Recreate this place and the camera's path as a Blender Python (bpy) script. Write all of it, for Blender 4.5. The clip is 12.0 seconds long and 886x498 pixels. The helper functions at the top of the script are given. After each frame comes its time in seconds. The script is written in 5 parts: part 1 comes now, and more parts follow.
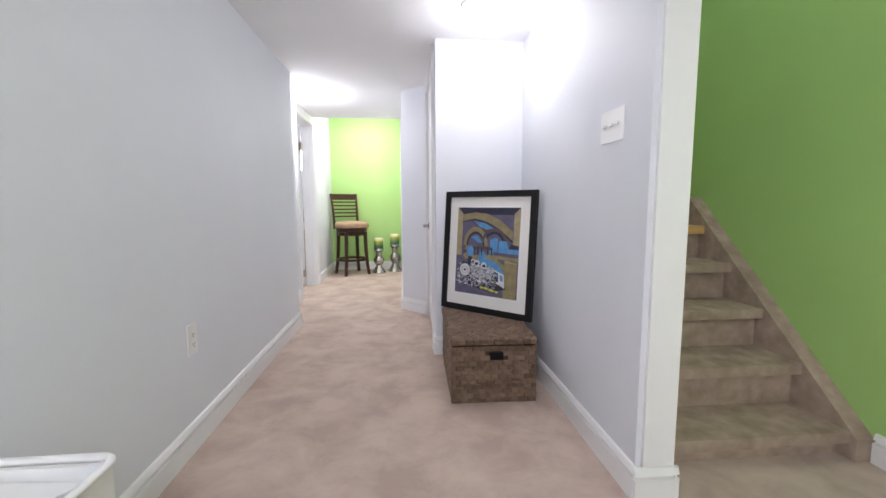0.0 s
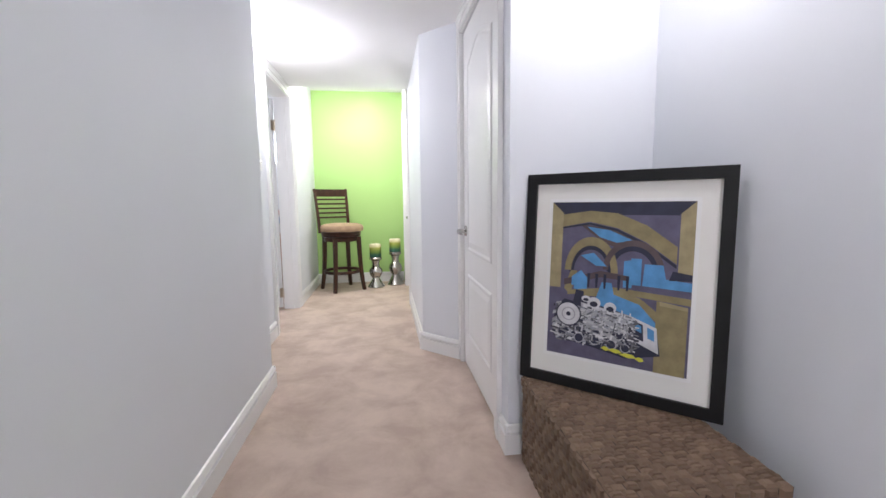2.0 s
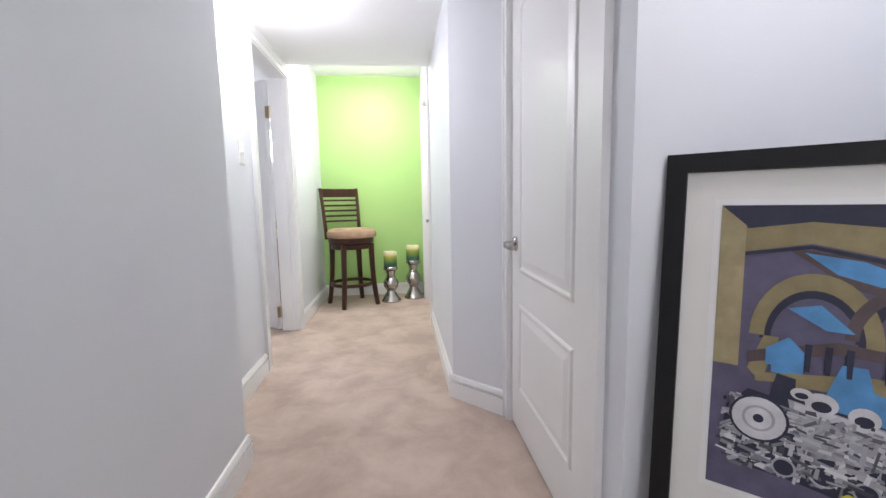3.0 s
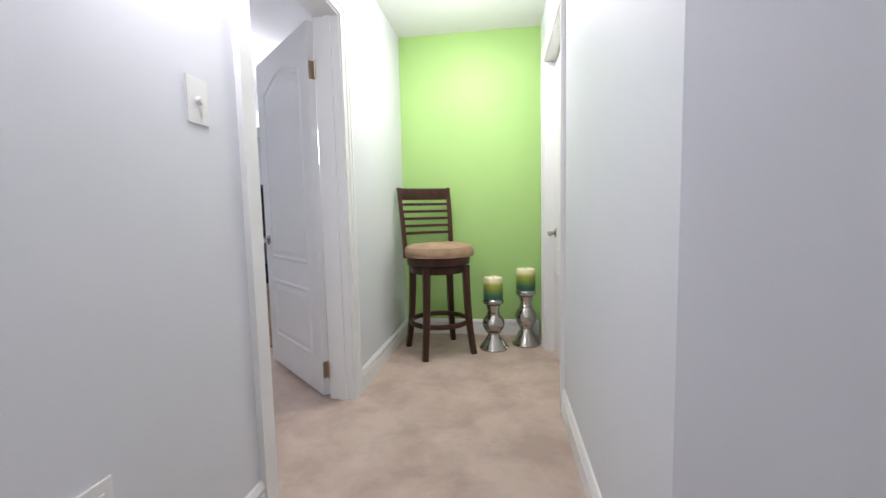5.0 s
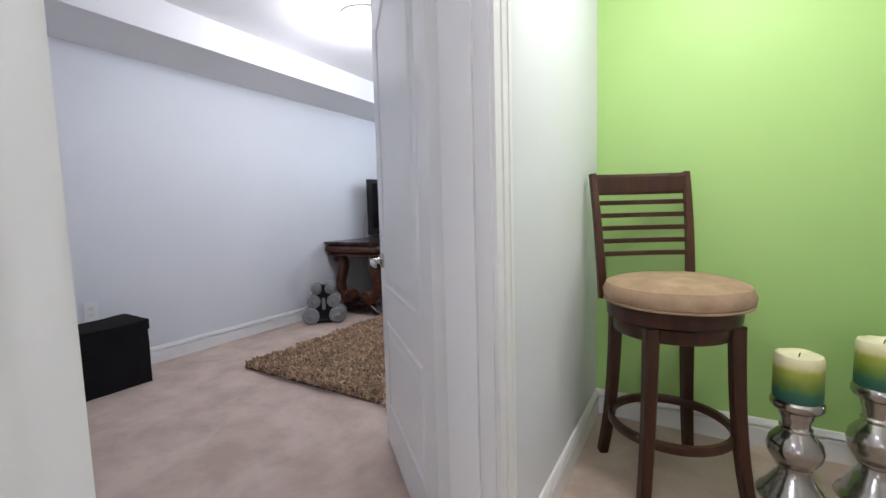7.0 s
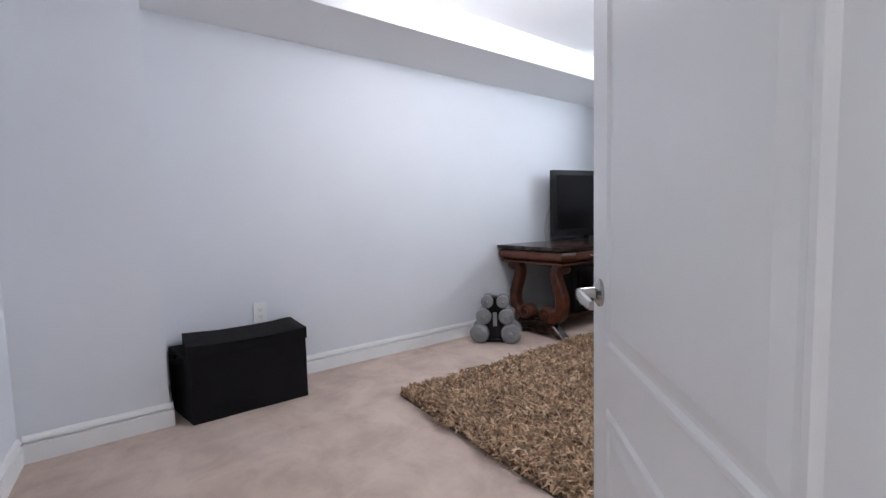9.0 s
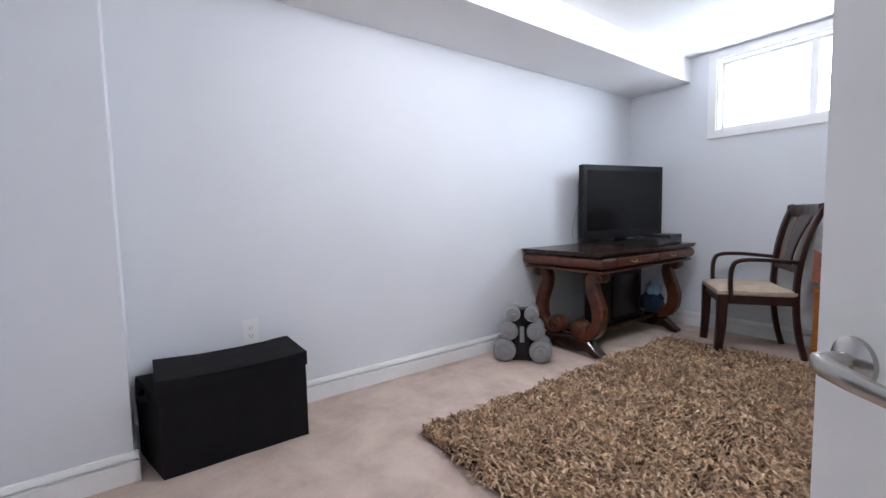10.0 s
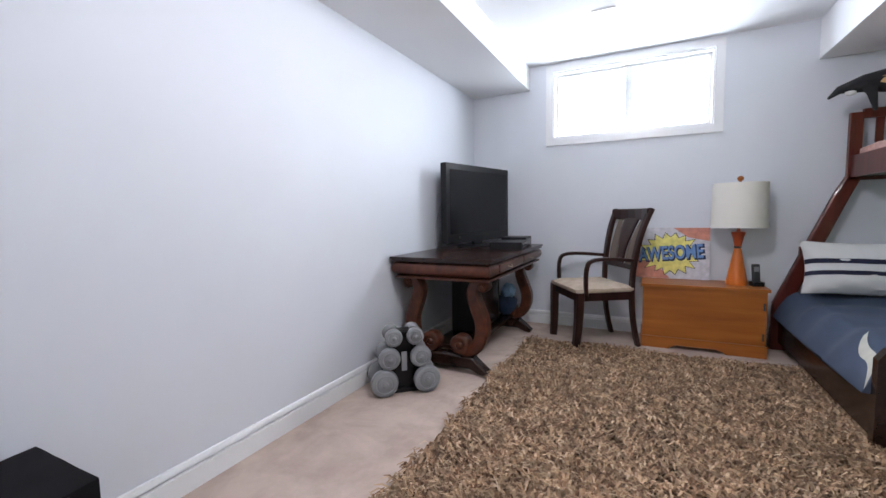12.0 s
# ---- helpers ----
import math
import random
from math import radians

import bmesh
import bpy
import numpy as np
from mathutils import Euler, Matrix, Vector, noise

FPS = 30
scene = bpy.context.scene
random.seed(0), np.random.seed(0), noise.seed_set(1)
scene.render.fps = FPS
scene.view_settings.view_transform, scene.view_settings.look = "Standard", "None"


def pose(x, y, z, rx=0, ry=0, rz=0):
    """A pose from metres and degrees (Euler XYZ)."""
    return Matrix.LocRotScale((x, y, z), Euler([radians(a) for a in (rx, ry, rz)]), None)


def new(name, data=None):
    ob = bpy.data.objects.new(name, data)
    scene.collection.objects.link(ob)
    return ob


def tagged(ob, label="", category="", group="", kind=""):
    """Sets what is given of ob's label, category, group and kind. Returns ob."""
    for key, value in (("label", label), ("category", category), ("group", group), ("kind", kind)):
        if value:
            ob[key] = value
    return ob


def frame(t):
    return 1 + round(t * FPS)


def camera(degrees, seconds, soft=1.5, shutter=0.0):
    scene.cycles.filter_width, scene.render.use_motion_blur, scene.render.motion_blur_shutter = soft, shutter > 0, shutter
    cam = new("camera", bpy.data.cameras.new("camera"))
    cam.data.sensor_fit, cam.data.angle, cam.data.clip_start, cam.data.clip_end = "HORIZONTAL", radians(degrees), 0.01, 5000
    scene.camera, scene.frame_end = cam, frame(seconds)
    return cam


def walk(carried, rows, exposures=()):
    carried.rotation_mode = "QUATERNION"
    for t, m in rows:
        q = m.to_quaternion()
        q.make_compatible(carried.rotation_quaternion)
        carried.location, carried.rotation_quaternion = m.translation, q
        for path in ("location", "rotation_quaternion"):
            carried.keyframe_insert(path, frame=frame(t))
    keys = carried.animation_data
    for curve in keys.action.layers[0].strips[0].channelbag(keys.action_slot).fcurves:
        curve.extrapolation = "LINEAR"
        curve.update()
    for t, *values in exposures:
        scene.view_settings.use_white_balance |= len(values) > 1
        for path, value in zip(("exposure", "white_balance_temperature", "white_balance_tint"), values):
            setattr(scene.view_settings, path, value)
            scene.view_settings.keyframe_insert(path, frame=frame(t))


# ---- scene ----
cam = camera(93.5, 12.0)
METRES, EYE, TILT, LEAN, TURN = 6.467, 1.0, 0.0, 0.0, -5.3
ROWS = [
    (0.0, 0.0, 0.0, 0.0, -0.02, -6.18, 0.16),
    (0.5, -0.0169, 0.042, -0.0031, -2.3, -6.28, 0.27),
    (1.0, -0.0319, 0.0856, -0.0003, -2.85, -6.51, 0.55),
    (1.5, -0.0469, 0.1324, -0.0003, -2.71, -6.45, 0.62),
    (2.0, -0.0554, 0.1823, -0.0027, -2.56, -6.41, 0.66),
    (2.5, -0.0619, 0.2337, -0.0028, -1.85, -6.39, 0.82),
    (3.0, -0.0674, 0.2878, -0.0012, -0.56, -6.39, 1.0),
    (5.0, -0.0917, 0.4897, -0.0049, 13.54, -5.04, 1.3),
    (5.5, -0.1086, 0.5391, -0.0033, 18.3, -4.99, 1.28),
    (6.0, -0.1256, 0.584, -0.0017, 23.58, -5.04, 1.16),
    (6.5, -0.1457, 0.6241, 0.0005, 29.32, -4.96, 1.27),
    (7.0, -0.1685, 0.6603, 0.0011, 36.09, -4.91, 1.59),
    (7.5, -0.1885, 0.6923, 0.0015, 43.77, -4.68, 1.93),
    (9.5, -0.2963, 0.742, -0.0019, 60.98, -4.18, 1.4),
    (10.0, -0.3331, 0.7475, 0.0008, 59.23, -4.42, 1.23),
    (10.5, -0.3689, 0.7471, 0.0012, 53.96, -4.56, 1.0),
    (11.0, -0.4042, 0.7505, -0.0005, 47.13, -4.58, 0.99),
    (11.5, -0.4294, 0.7529, 0.002, 39.36, -4.59, 0.94),
    (12.0, -0.4472, 0.7532, 0.0028, 31.5, -4.76, 0.93),
]
EXPOSURES = [(0.0, 0.74), (2.0, 0.74), (3.0, 0.66), (5.0, 0.30), (7.2, 0.14), (9.4, 0.42), (10.2, 0.53), (12.0, 0.58)]
walk(cam, [(t, pose(0, 0, EYE, TILT, LEAN, TURN) @ pose(METRES * x, METRES * y, METRES * z, 90 + pitch, roll, yaw)) for t, x, y, z, yaw, pitch, roll in ROWS], EXPOSURES)


# ---- world and light ----
world = bpy.data.worlds.new("world")
scene.world = world
world.use_nodes = True
sky = world.node_tree.nodes.new("ShaderNodeTexSky")
sky.sky_type, sky.sun_disc = "NISHITA", False
sky.sun_elevation, sky.sun_rotation = radians(40), radians(20)
world.node_tree.links.new(sky.outputs[0], world.node_tree.nodes["Background"].inputs[0])
world.node_tree.nodes["Background"].inputs[1].default_value = 0.12
scene.view_settings.exposure = 0.0


def area_lamp(name, m, sx, sy, watts, colour, shape="RECTANGLE"):
    la = bpy.data.lights.new(name, "AREA")
    la.shape, la.size, la.size_y, la.energy, la.color = shape, sx, sy, watts, colour
    ob = new(name, la)
    ob.matrix_world = m
    return ob


def point_lamp(name, x, y, z, watts, colour, r=0.06):
    la = bpy.data.lights.new(name, "POINT")
    la.energy, la.color, la.shadow_soft_size = watts, colour, r
    ob = new(name, la)
    ob.location = (x, y, z)
    return ob


H_LOW = 2.02
LAMP = (0.955, 0.925, 1.0)
NOOK = (1.0, 0.97, 0.945)
COOL = (0.90, 0.905, 1.0)
point_lamp("hall_lamp_light", 0.43, 2.25, H_LOW - 0.16, 4.2, LAMP, 0.1)
point_lamp("alcove_lamp_light", -0.90, 4.06, H_LOW - 0.24, 8, LAMP, 0.1)
point_lamp("nook_lamp_light", -0.53, 5.6, 2.16, 10, NOOK, 0.13)
area_lamp("nook_lamp_downlight", pose(-0.53, 5.6, 2.25), 0.22, 0.22, 6, NOOK, "DISK")
point_lamp("bedroom_lamp_light", -2.56, 6.55, 2.14, 31, COOL, 0.1)
# Added fill with no fixture, brightens the hallway from behind the start.
point_lamp("start_fill_light", -0.1, -0.9, H_LOW - 0.2, 34, LAMP)
# Added unseen light high above the steps, lifts the dark stairwell.
point_lamp("stairwell_fill_light", 1.35, 2.3, 3.9, 16, LAMP, 0.12)
area_lamp("window_light", pose(-2.6, 9.11, 1.95, -90, 0, 0), 1.15, 0.52, 18, (0.76, 0.86, 1.0))


# ---- materials ----
def mat(name, base, rough=0.6, metal=0.0, vary=0.08, scale=6.0, bump=0.0, fine=200.0, coat=0.0, second=None, spec=0.5):
    """A surface with large stains, fine grain and a fine relief."""
    m = bpy.data.materials.new(name)
    m.use_nodes = True
    nt = m.node_tree
    b = nt.nodes["Principled BSDF"]
    b.inputs["Roughness"].default_value, b.inputs["Metallic"].default_value = rough, metal
    b.inputs["Coat Weight"].default_value = coat
    b.inputs["Specular IOR Level"].default_value = spec
    tc = nt.nodes.new("ShaderNodeTexCoord")
    n1 = nt.nodes.new("ShaderNodeTexNoise")
    n1.inputs["Scale"].default_value, n1.inputs["Detail"].default_value = scale, 5
    n2 = nt.nodes.new("ShaderNodeTexNoise")
    n2.inputs["Scale"].default_value, n2.inputs["Detail"].default_value = fine, 3
    for n in (n1, n2):
        nt.links.new(tc.outputs["Object"], n.inputs["Vector"])
    mix = nt.nodes.new("ShaderNodeMix")
    mix.data_type = "RGBA"
    lo = second or [c * (1 - vary) for c in base]
    hi = [min(1, c * (1 + vary)) for c in base]
    mix.inputs[6].default_value, mix.inputs[7].default_value = (*lo, 1), (*hi, 1)
    add = nt.nodes.new("ShaderNodeMath")
    add.operation = "MULTIPLY_ADD"
    nt.links.new(n2.outputs[0], add.inputs[0])
    add.inputs[1].default_value = 0.35
    sub = nt.nodes.new("ShaderNodeMapRange")
    sub.inputs[1].default_value, sub.inputs[2].default_value = 0.3, 0.7
    sub.inputs[3].default_value, sub.inputs[4].default_value = -0.1, 0.75
    nt.links.new(n1.outputs[0], sub.inputs[0])
    nt.links.new(sub.outputs[0], add.inputs[2])
    nt.links.new(add.outputs[0], mix.inputs[0])
    nt.links.new(mix.outputs[2], b.inputs["Base Color"])
    if bump:
        bp = nt.nodes.new("ShaderNodeBump")
        bp.inputs["Strength"].default_value, bp.inputs["Distance"].default_value = bump, 0.002
        nt.links.new(n2.outputs[0], bp.inputs["Height"])
        nt.links.new(bp.outputs[0], b.inputs["Normal"])
    return m


WALL = mat("grey_wall_paint", (0.70, 0.72, 0.762), 0.55, vary=0.025, scale=1.5, bump=0.08, fine=260)
GREEN = mat("green_wall_paint", (0.395, 0.62, 0.21), 0.5, vary=0.03, scale=1.5, bump=0.08, fine=260)
CEIL = mat("ceiling_paint", (0.86, 0.86, 0.87), 0.8, vary=0.02, scale=2, bump=0.35, fine=90)
TRIM = mat("white_trim_paint", (0.80, 0.80, 0.80), 0.32, vary=0.02, scale=4, bump=0.03, fine=120)
CARPET = mat("beige_carpet", (0.53, 0.425, 0.36), 0.95, vary=0.1, scale=4.0, bump=0.9, fine=420, second=(0.43, 0.333, 0.280))
for node in CARPET.node_tree.nodes:
    if node.type == "TEX_NOISE" and node.inputs["Scale"].default_value < 10:
        node.inputs["Detail"].default_value, node.inputs["Roughness"].default_value, node.inputs["Distortion"].default_value = 10, 0.62, 0.3
for node in CARPET.node_tree.nodes:
    if node.type == "MAP_RANGE":
        node.inputs[1].default_value, node.inputs[2].default_value, node.inputs[3].default_value, node.inputs[4].default_value = 0.38, 0.62, -0.12, 0.78
CARPET_STAIR = mat("stair_carpet", (0.42, 0.325, 0.255), 0.95, vary=0.15, scale=14, bump=0.9, fine=380, second=(0.28, 0.21, 0.16))


# ---- mesh helpers ----
def box(bm, x0, x1, y0, y1, z0, z1, m=None):
    vs = [bm.verts.new((x, y, z)) for z in (z0, z1) for y in (y0, y1) for x in (x0, x1)]
    for f in ((0, 2, 3, 1), (4, 5, 7, 6), (0, 1, 5, 4), (2, 6, 7, 3), (0, 4, 6, 2), (1, 3, 7, 5)):
        bm.faces.new([vs[i] for i in f])
    if m is not None:
        bmesh.ops.transform(bm, matrix=m, verts=vs)
    return vs


def finish(name, bm, material, parent=None, bevel=0.0, segments=2, smooth=False):
    if bevel:
        es = [e for e in bm.edges if len(e.link_faces) == 2 and e.calc_face_angle(0) > 0.6]
        bmesh.ops.bevel(bm, geom=es, offset=bevel, segments=segments, affect="EDGES", profile=0.5, clamp_overlap=True)
    bmesh.ops.recalc_face_normals(bm, faces=bm.faces)
    me = bpy.data.meshes.new(name)
    if smooth:
        for f in bm.faces:
            f.smooth = True
    bm.to_mesh(me)
    bm.free()
    me.materials.append(material)
    if smooth:
        me.set_sharp_from_angle(angle=radians(40))
    ob = new(name, me)
    if parent is not None:
        ob.parent = parent
    return ob


def part(name, bm, material, parent, label="", bevel=0.0, segments=2, smooth=False):
    ob = finish(name, bm, material, parent, bevel, segments, smooth)
    if label:
        tagged(ob, label)
    return ob


def slab(name, boxes, material, label, bevel=0.0):
    """A piece of the setting, of several butted boxes."""
    bm = bmesh.new()
    for b in boxes:
        box(bm, *b)
    return tagged(finish(name, bm, material, bevel=bevel), label, name.split("_")[0], kind="structure")


# ---- structure ----
H, HR, TOP = 2.02, 2.31, 2.5
slab("floor", [(-4.1, 1.95, -1.8, 9.2, -0.15, 0)], CARPET, "beige cut-pile carpet with worn lighter paths")
slab("wall_hall_west", [(-1.205, -0.872, -1.6, 3.465, 0, TOP)], WALL, "light grey painted hallway wall")
D0, D1, DH = 4.46, 5.24, 1.945
slab("wall_bedroom_door", [(-1.205, -1.085, 3.465, D0, 0, TOP), (-1.205, -1.085, D1, 6.46, 0, TOP), (-1.205, -1.085, D0, D1, DH, TOP)], WALL, "light grey painted wall with a doorway")
slab("wall_green", [(-1.205, 0.103, 6.46, 6.58, 0, TOP)], GREEN, "lime green painted end wall")
E0, E1 = 5.27, 6.115
slab("wall_hall_east", [(-0.017, 0.103, 3.93, E0, 0, TOP), (-0.017, 0.103, E1, 6.46, 0, TOP), (-0.017, 0.103, E0, E1, DH, TOP), (0.103, 0.2, 5.1, 6.46, 0, TOP)], WALL, "light grey painted wall with a white door")
bm = bmesh.new()
pts = [(-0.017, 3.93), (0.205, 3.70), (0.325, 3.70), (0.325, 3.93)]
lo = [bm.verts.new((x, y, 0)) for x, y in pts]
hi = [bm.verts.new((x, y, TOP)) for x, y in pts]
bm.faces.new(lo[::-1]), bm.faces.new(hi)
for i in range(4):
    bm.faces.new((lo[i], lo[(i + 1) % 4], hi[(i + 1) % 4], hi[i]))
tagged(finish("wall_chamfer", bm, WALL), "light grey painted angled wall", "wall", kind="structure")
C0, C1 = 2.865, 3.662
slab("wall_closet", [(0.205, 0.325, 2.87, C0 + 0.006, 0, TOP), (0.205, 0.325, C1, 3.70, 0, TOP), (0.205, 0.325, C0 + 0.006, C1, DH, TOP), (0.325, 0.4, 2.87, 3.7, 0, TOP)], WALL, "light grey painted wall with a closet door")
slab("wall_behind_chest", [(0.205, 0.768, 2.70, 2.87, 0, TOP)], WALL, "light grey painted short wall")
slab("wall_stair_side", [(0.768, 0.894, 1.26, 5.0, 0, 4.5)], WALL, "light grey painted wall beside the stairs")
slab("wall_stair_green", [(1.80, 1.92, -1.6, 5.0, 0, 4.5)], GREEN, "green painted stairwell wall")
slab("wall_stair_end", [(0.894, 1.80, 4.88, 5.0, 0, 4.5)], GREEN, "green painted stairwell end wall")
# Unseen wall, added only to close the space behind the start.
slab("wall_south", [(-1.205, 1.92, -1.72, -1.6, 0, TOP)], WALL, "light grey painted wall")
slab("ceiling_hall", [(-1.085, 0.768, -1.6, 5.2, H, TOP), (0.768, 1.80, -1.6, 1.26, H, 4.5), (-1.085, -0.017, 5.2, 6.46, HR, TOP)], CEIL, "white textured hallway ceiling with a dropped part")
slab("ceiling_stair", [(0.768, 1.92, 1.26, 5.0, 4.5, 4.6)], CEIL, "white stairwell ceiling")
slab("wall_bedroom_west", [(-4.08, -3.96, 4.94, 8.93, 0, TOP)], WALL, "pale grey painted bedroom wall")
slab("wall_bedroom_jog", [(-4.08, -3.69, 4.28, 4.94, 0, TOP)], WALL, "pale grey painted wall jog")
slab("wall_bedroom_south", [(-3.69, -1.205, 4.28, 4.40, 0, TOP)], WALL, "pale grey painted bedroom wall")
W0, W1, WZ0, WZ1 = -3.205, -2.005, 1.665, 2.235
slab("wall_bedroom_north", [(-4.08, W0, 8.93, 9.13, 0, TOP), (W1, 0.22, 8.93, 9.13, 0, TOP), (W0, W1, 8.93, 9.13, 0, WZ0), (W0, W1, 8.93, 9.13, WZ1, TOP)], WALL, "pale grey painted wall with a high window")
slab("wall_bedroom_east", [(0.103, 0.22, 6.58, 8.93, 0, TOP)], WALL, "pale grey painted bedroom wall")
slab("ceiling_bedroom", [(-3.415, -1.205, 4.40, 8.93, HR, TOP), (-1.205, 0.103, 6.58, 8.93, HR, TOP)], CEIL, "white textured bedroom ceiling")
slab("ceiling_beam_west", [(-3.96, -3.415, 4.94, 8.93, 2.11, TOP), (-3.69, -3.415, 4.40, 4.94, 2.11, TOP)], CEIL, "white boxed ceiling beam")
slab("ceiling_beam_east", [(-1.40, 0.103, 6.80, 8.93, 2.04, HR)], CEIL, "white boxed ceiling bulkhead")

# ---- more materials ----
def emit(name, colour, strength):
    m = bpy.data.materials.new(name)
    m.use_nodes = True
    b = m.node_tree.nodes["Principled BSDF"]
    b.inputs["Base Color"].default_value = (*colour, 1)
    b.inputs["Emission Color"].default_value, b.inputs["Emission Strength"].default_value = (*colour, 1), strength
    return m


def wood(name, a, b, rough=0.3, axis=0, grain=18.0, coat=0.12):
    """Wood whose grain runs along one axis."""
    m = mat(name, b, rough, vary=0.1, scale=3, fine=60, coat=coat, bump=0.05, second=a, spec=0.32)
    nt = m.node_tree
    mp = nt.nodes.new("ShaderNodeMapping")
    mp.inputs["Scale"].default_value = [0.5 if i == axis else 6.0 for i in range(3)]
    tc = [n for n in nt.nodes if n.type == "TEX_COORD"][0]
    nt.links.new(tc.outputs["Object"], mp.inputs["Vector"])
    for n in nt.nodes:
        if n.type == "TEX_NOISE":
            nt.links.new(mp.outputs[0], n.inputs["Vector"])
            n.inputs["Scale"].default_value = grain if n.inputs["Scale"].default_value > 30 else 3.0
    return m


def by_island(name, colours, rough):
    """Colours picked at random for each loose piece of a mesh."""
    m = bpy.data.materials.new(name)
    m.use_nodes = True
    nt = m.node_tree
    g, r = nt.nodes.new("ShaderNodeNewGeometry"), nt.nodes.new("ShaderNodeValToRGB")
    while len(r.color_ramp.elements) < len(colours):
        r.color_ramp.elements.new(0.5)
    for i, c in enumerate(colours):
        r.color_ramp.elements[i].position = i / (len(colours) - 1)
        r.color_ramp.elements[i].color = (*c, 1)
    b = nt.nodes["Principled BSDF"]
    b.inputs["Roughness"].default_value = rough
    nt.links.new(g.outputs["Random Per Island"], r.inputs[0])
    nt.links.new(r.outputs[0], b.inputs["Base Color"])
    return m


def by_height(name, stops, rough):
    """Colours that follow the object's own height in metres."""
    m = mat(name, (0.5, 0.5, 0.5), rough, bump=0.1, fine=80)
    nt = m.node_tree
    tc = [n for n in nt.nodes if n.type == "TEX_COORD"][0]
    n1 = [n for n in nt.nodes if n.type == "TEX_NOISE"][0]
    sep, mr, r = nt.nodes.new("ShaderNodeSeparateXYZ"), nt.nodes.new("ShaderNodeMath"), nt.nodes.new("ShaderNodeValToRGB")
    nt.links.new(tc.outputs["Object"], sep.inputs[0])
    mr.operation = "MULTIPLY_ADD"
    n1.inputs["Scale"].default_value = 22
    nt.links.new(n1.outputs[0], mr.inputs[0])
    mr.inputs[1].default_value = 0.03
    nt.links.new(sep.outputs[2], mr.inputs[2])
    sc = nt.nodes.new("ShaderNodeMapRange")
    sc.inputs[1].default_value, sc.inputs[2].default_value = stops[0][0] + 0.015, stops[-1][0] + 0.015
    nt.links.new(mr.outputs[0], sc.inputs[0])
    nt.links.new(sc.outputs[0], r.inputs[0])
    while len(r.color_ramp.elements) < len(stops):
        r.color_ramp.elements.new(0.5)
    for i, (z, c) in enumerate(stops):
        r.color_ramp.elements[i].position = (z - stops[0][0]) / (stops[-1][0] - stops[0][0])
        r.color_ramp.elements[i].color = (*c, 1)
    nt.links.new(r.outputs[0], nt.nodes["Principled BSDF"].inputs["Base Color"])
    return m


GLASS = bpy.data.materials.new("window_glass")
GLASS.use_nodes = True
GLASS.node_tree.nodes["Principled BSDF"].inputs["Transmission Weight"].default_value = 1.0
GLASS.node_tree.nodes["Principled BSDF"].inputs["Roughness"].default_value = 0.02
LAMP_GLASS = emit("lit_lamp_glass", (1.0, 0.97, 0.92), 8.0)
CHROME = mat("satin_nickel", (0.46, 0.445, 0.425), 0.25, 1.0, vary=0.05)
BRASS = mat("dull_brass", (0.50, 0.43, 0.34), 0.35, 1.0, vary=0.1)
SILVER = mat("hammered_silver", (0.44, 0.42, 0.40), 0.2, 1.0, vary=0.12, scale=18, bump=0.5, fine=45)
WALNUT = wood("dark_walnut", (0.024, 0.008, 0.0045), (0.064, 0.022, 0.011), 0.3, axis=2)
CHERRY = wood("dark_cherry", (0.036, 0.0105, 0.006), (0.105, 0.031, 0.015), 0.28, axis=1)
CHERRY_DARK = wood("black_cherry", (0.014, 0.006, 0.004), (0.03, 0.012, 0.008), 0.25, axis=1)
MAHOGANY = wood("red_mahogany", (0.06, 0.011, 0.008), (0.115, 0.02, 0.013), 0.35, axis=2)
PINE = wood("honey_pine", (0.27, 0.078, 0.016), (0.40, 0.135, 0.028), 0.33, axis=0)
OAK = wood("golden_oak", (0.55, 0.33, 0.12), (0.70, 0.45, 0.18), 0.4, axis=0)
BEIGE = mat("beige_suede", (0.50, 0.41, 0.32), 0.9, vary=0.1, scale=14, bump=0.4, fine=220, second=(0.42, 0.33, 0.25))
SUEDE = mat("tan_suede", (0.40, 0.28, 0.18), 0.9, vary=0.18, scale=14, bump=0.4, fine=220, second=(0.29, 0.19, 0.12))
BLACK_PLASTIC = mat("black_plastic", (0.009, 0.009, 0.010), 0.38, vary=0.1, spec=0.3)
SCREEN = mat("dark_screen", (0.005, 0.005, 0.006), 0.2, vary=0.1, spec=0.3)
BLACK_CLOTH = mat("black_nonwoven_cloth", (0.009, 0.008, 0.009), 0.85, vary=0.25, scale=9, bump=0.6, fine=300, spec=0.15)
BLACK_WOOD = mat("black_frame", (0.008, 0.008, 0.009), 0.45, vary=0.15, spec=0.3)
GREY_IRON = mat("grey_vinyl", (0.24, 0.245, 0.255), 0.3, vary=0.08, scale=20, bump=0.2)
WHITE_PLASTIC = mat("white_plastic", (0.78, 0.78, 0.77), 0.3, vary=0.02)
DARK_SLOT = mat("dark_slot", (0.03, 0.03, 0.03), 0.6)
BLUE_PLASTIC = mat("blue_plastic", (0.16, 0.46, 0.55), 0.35, vary=0.08)
PAPER = mat("mat_board", (0.76, 0.75, 0.72), 0.8, vary=0.02)


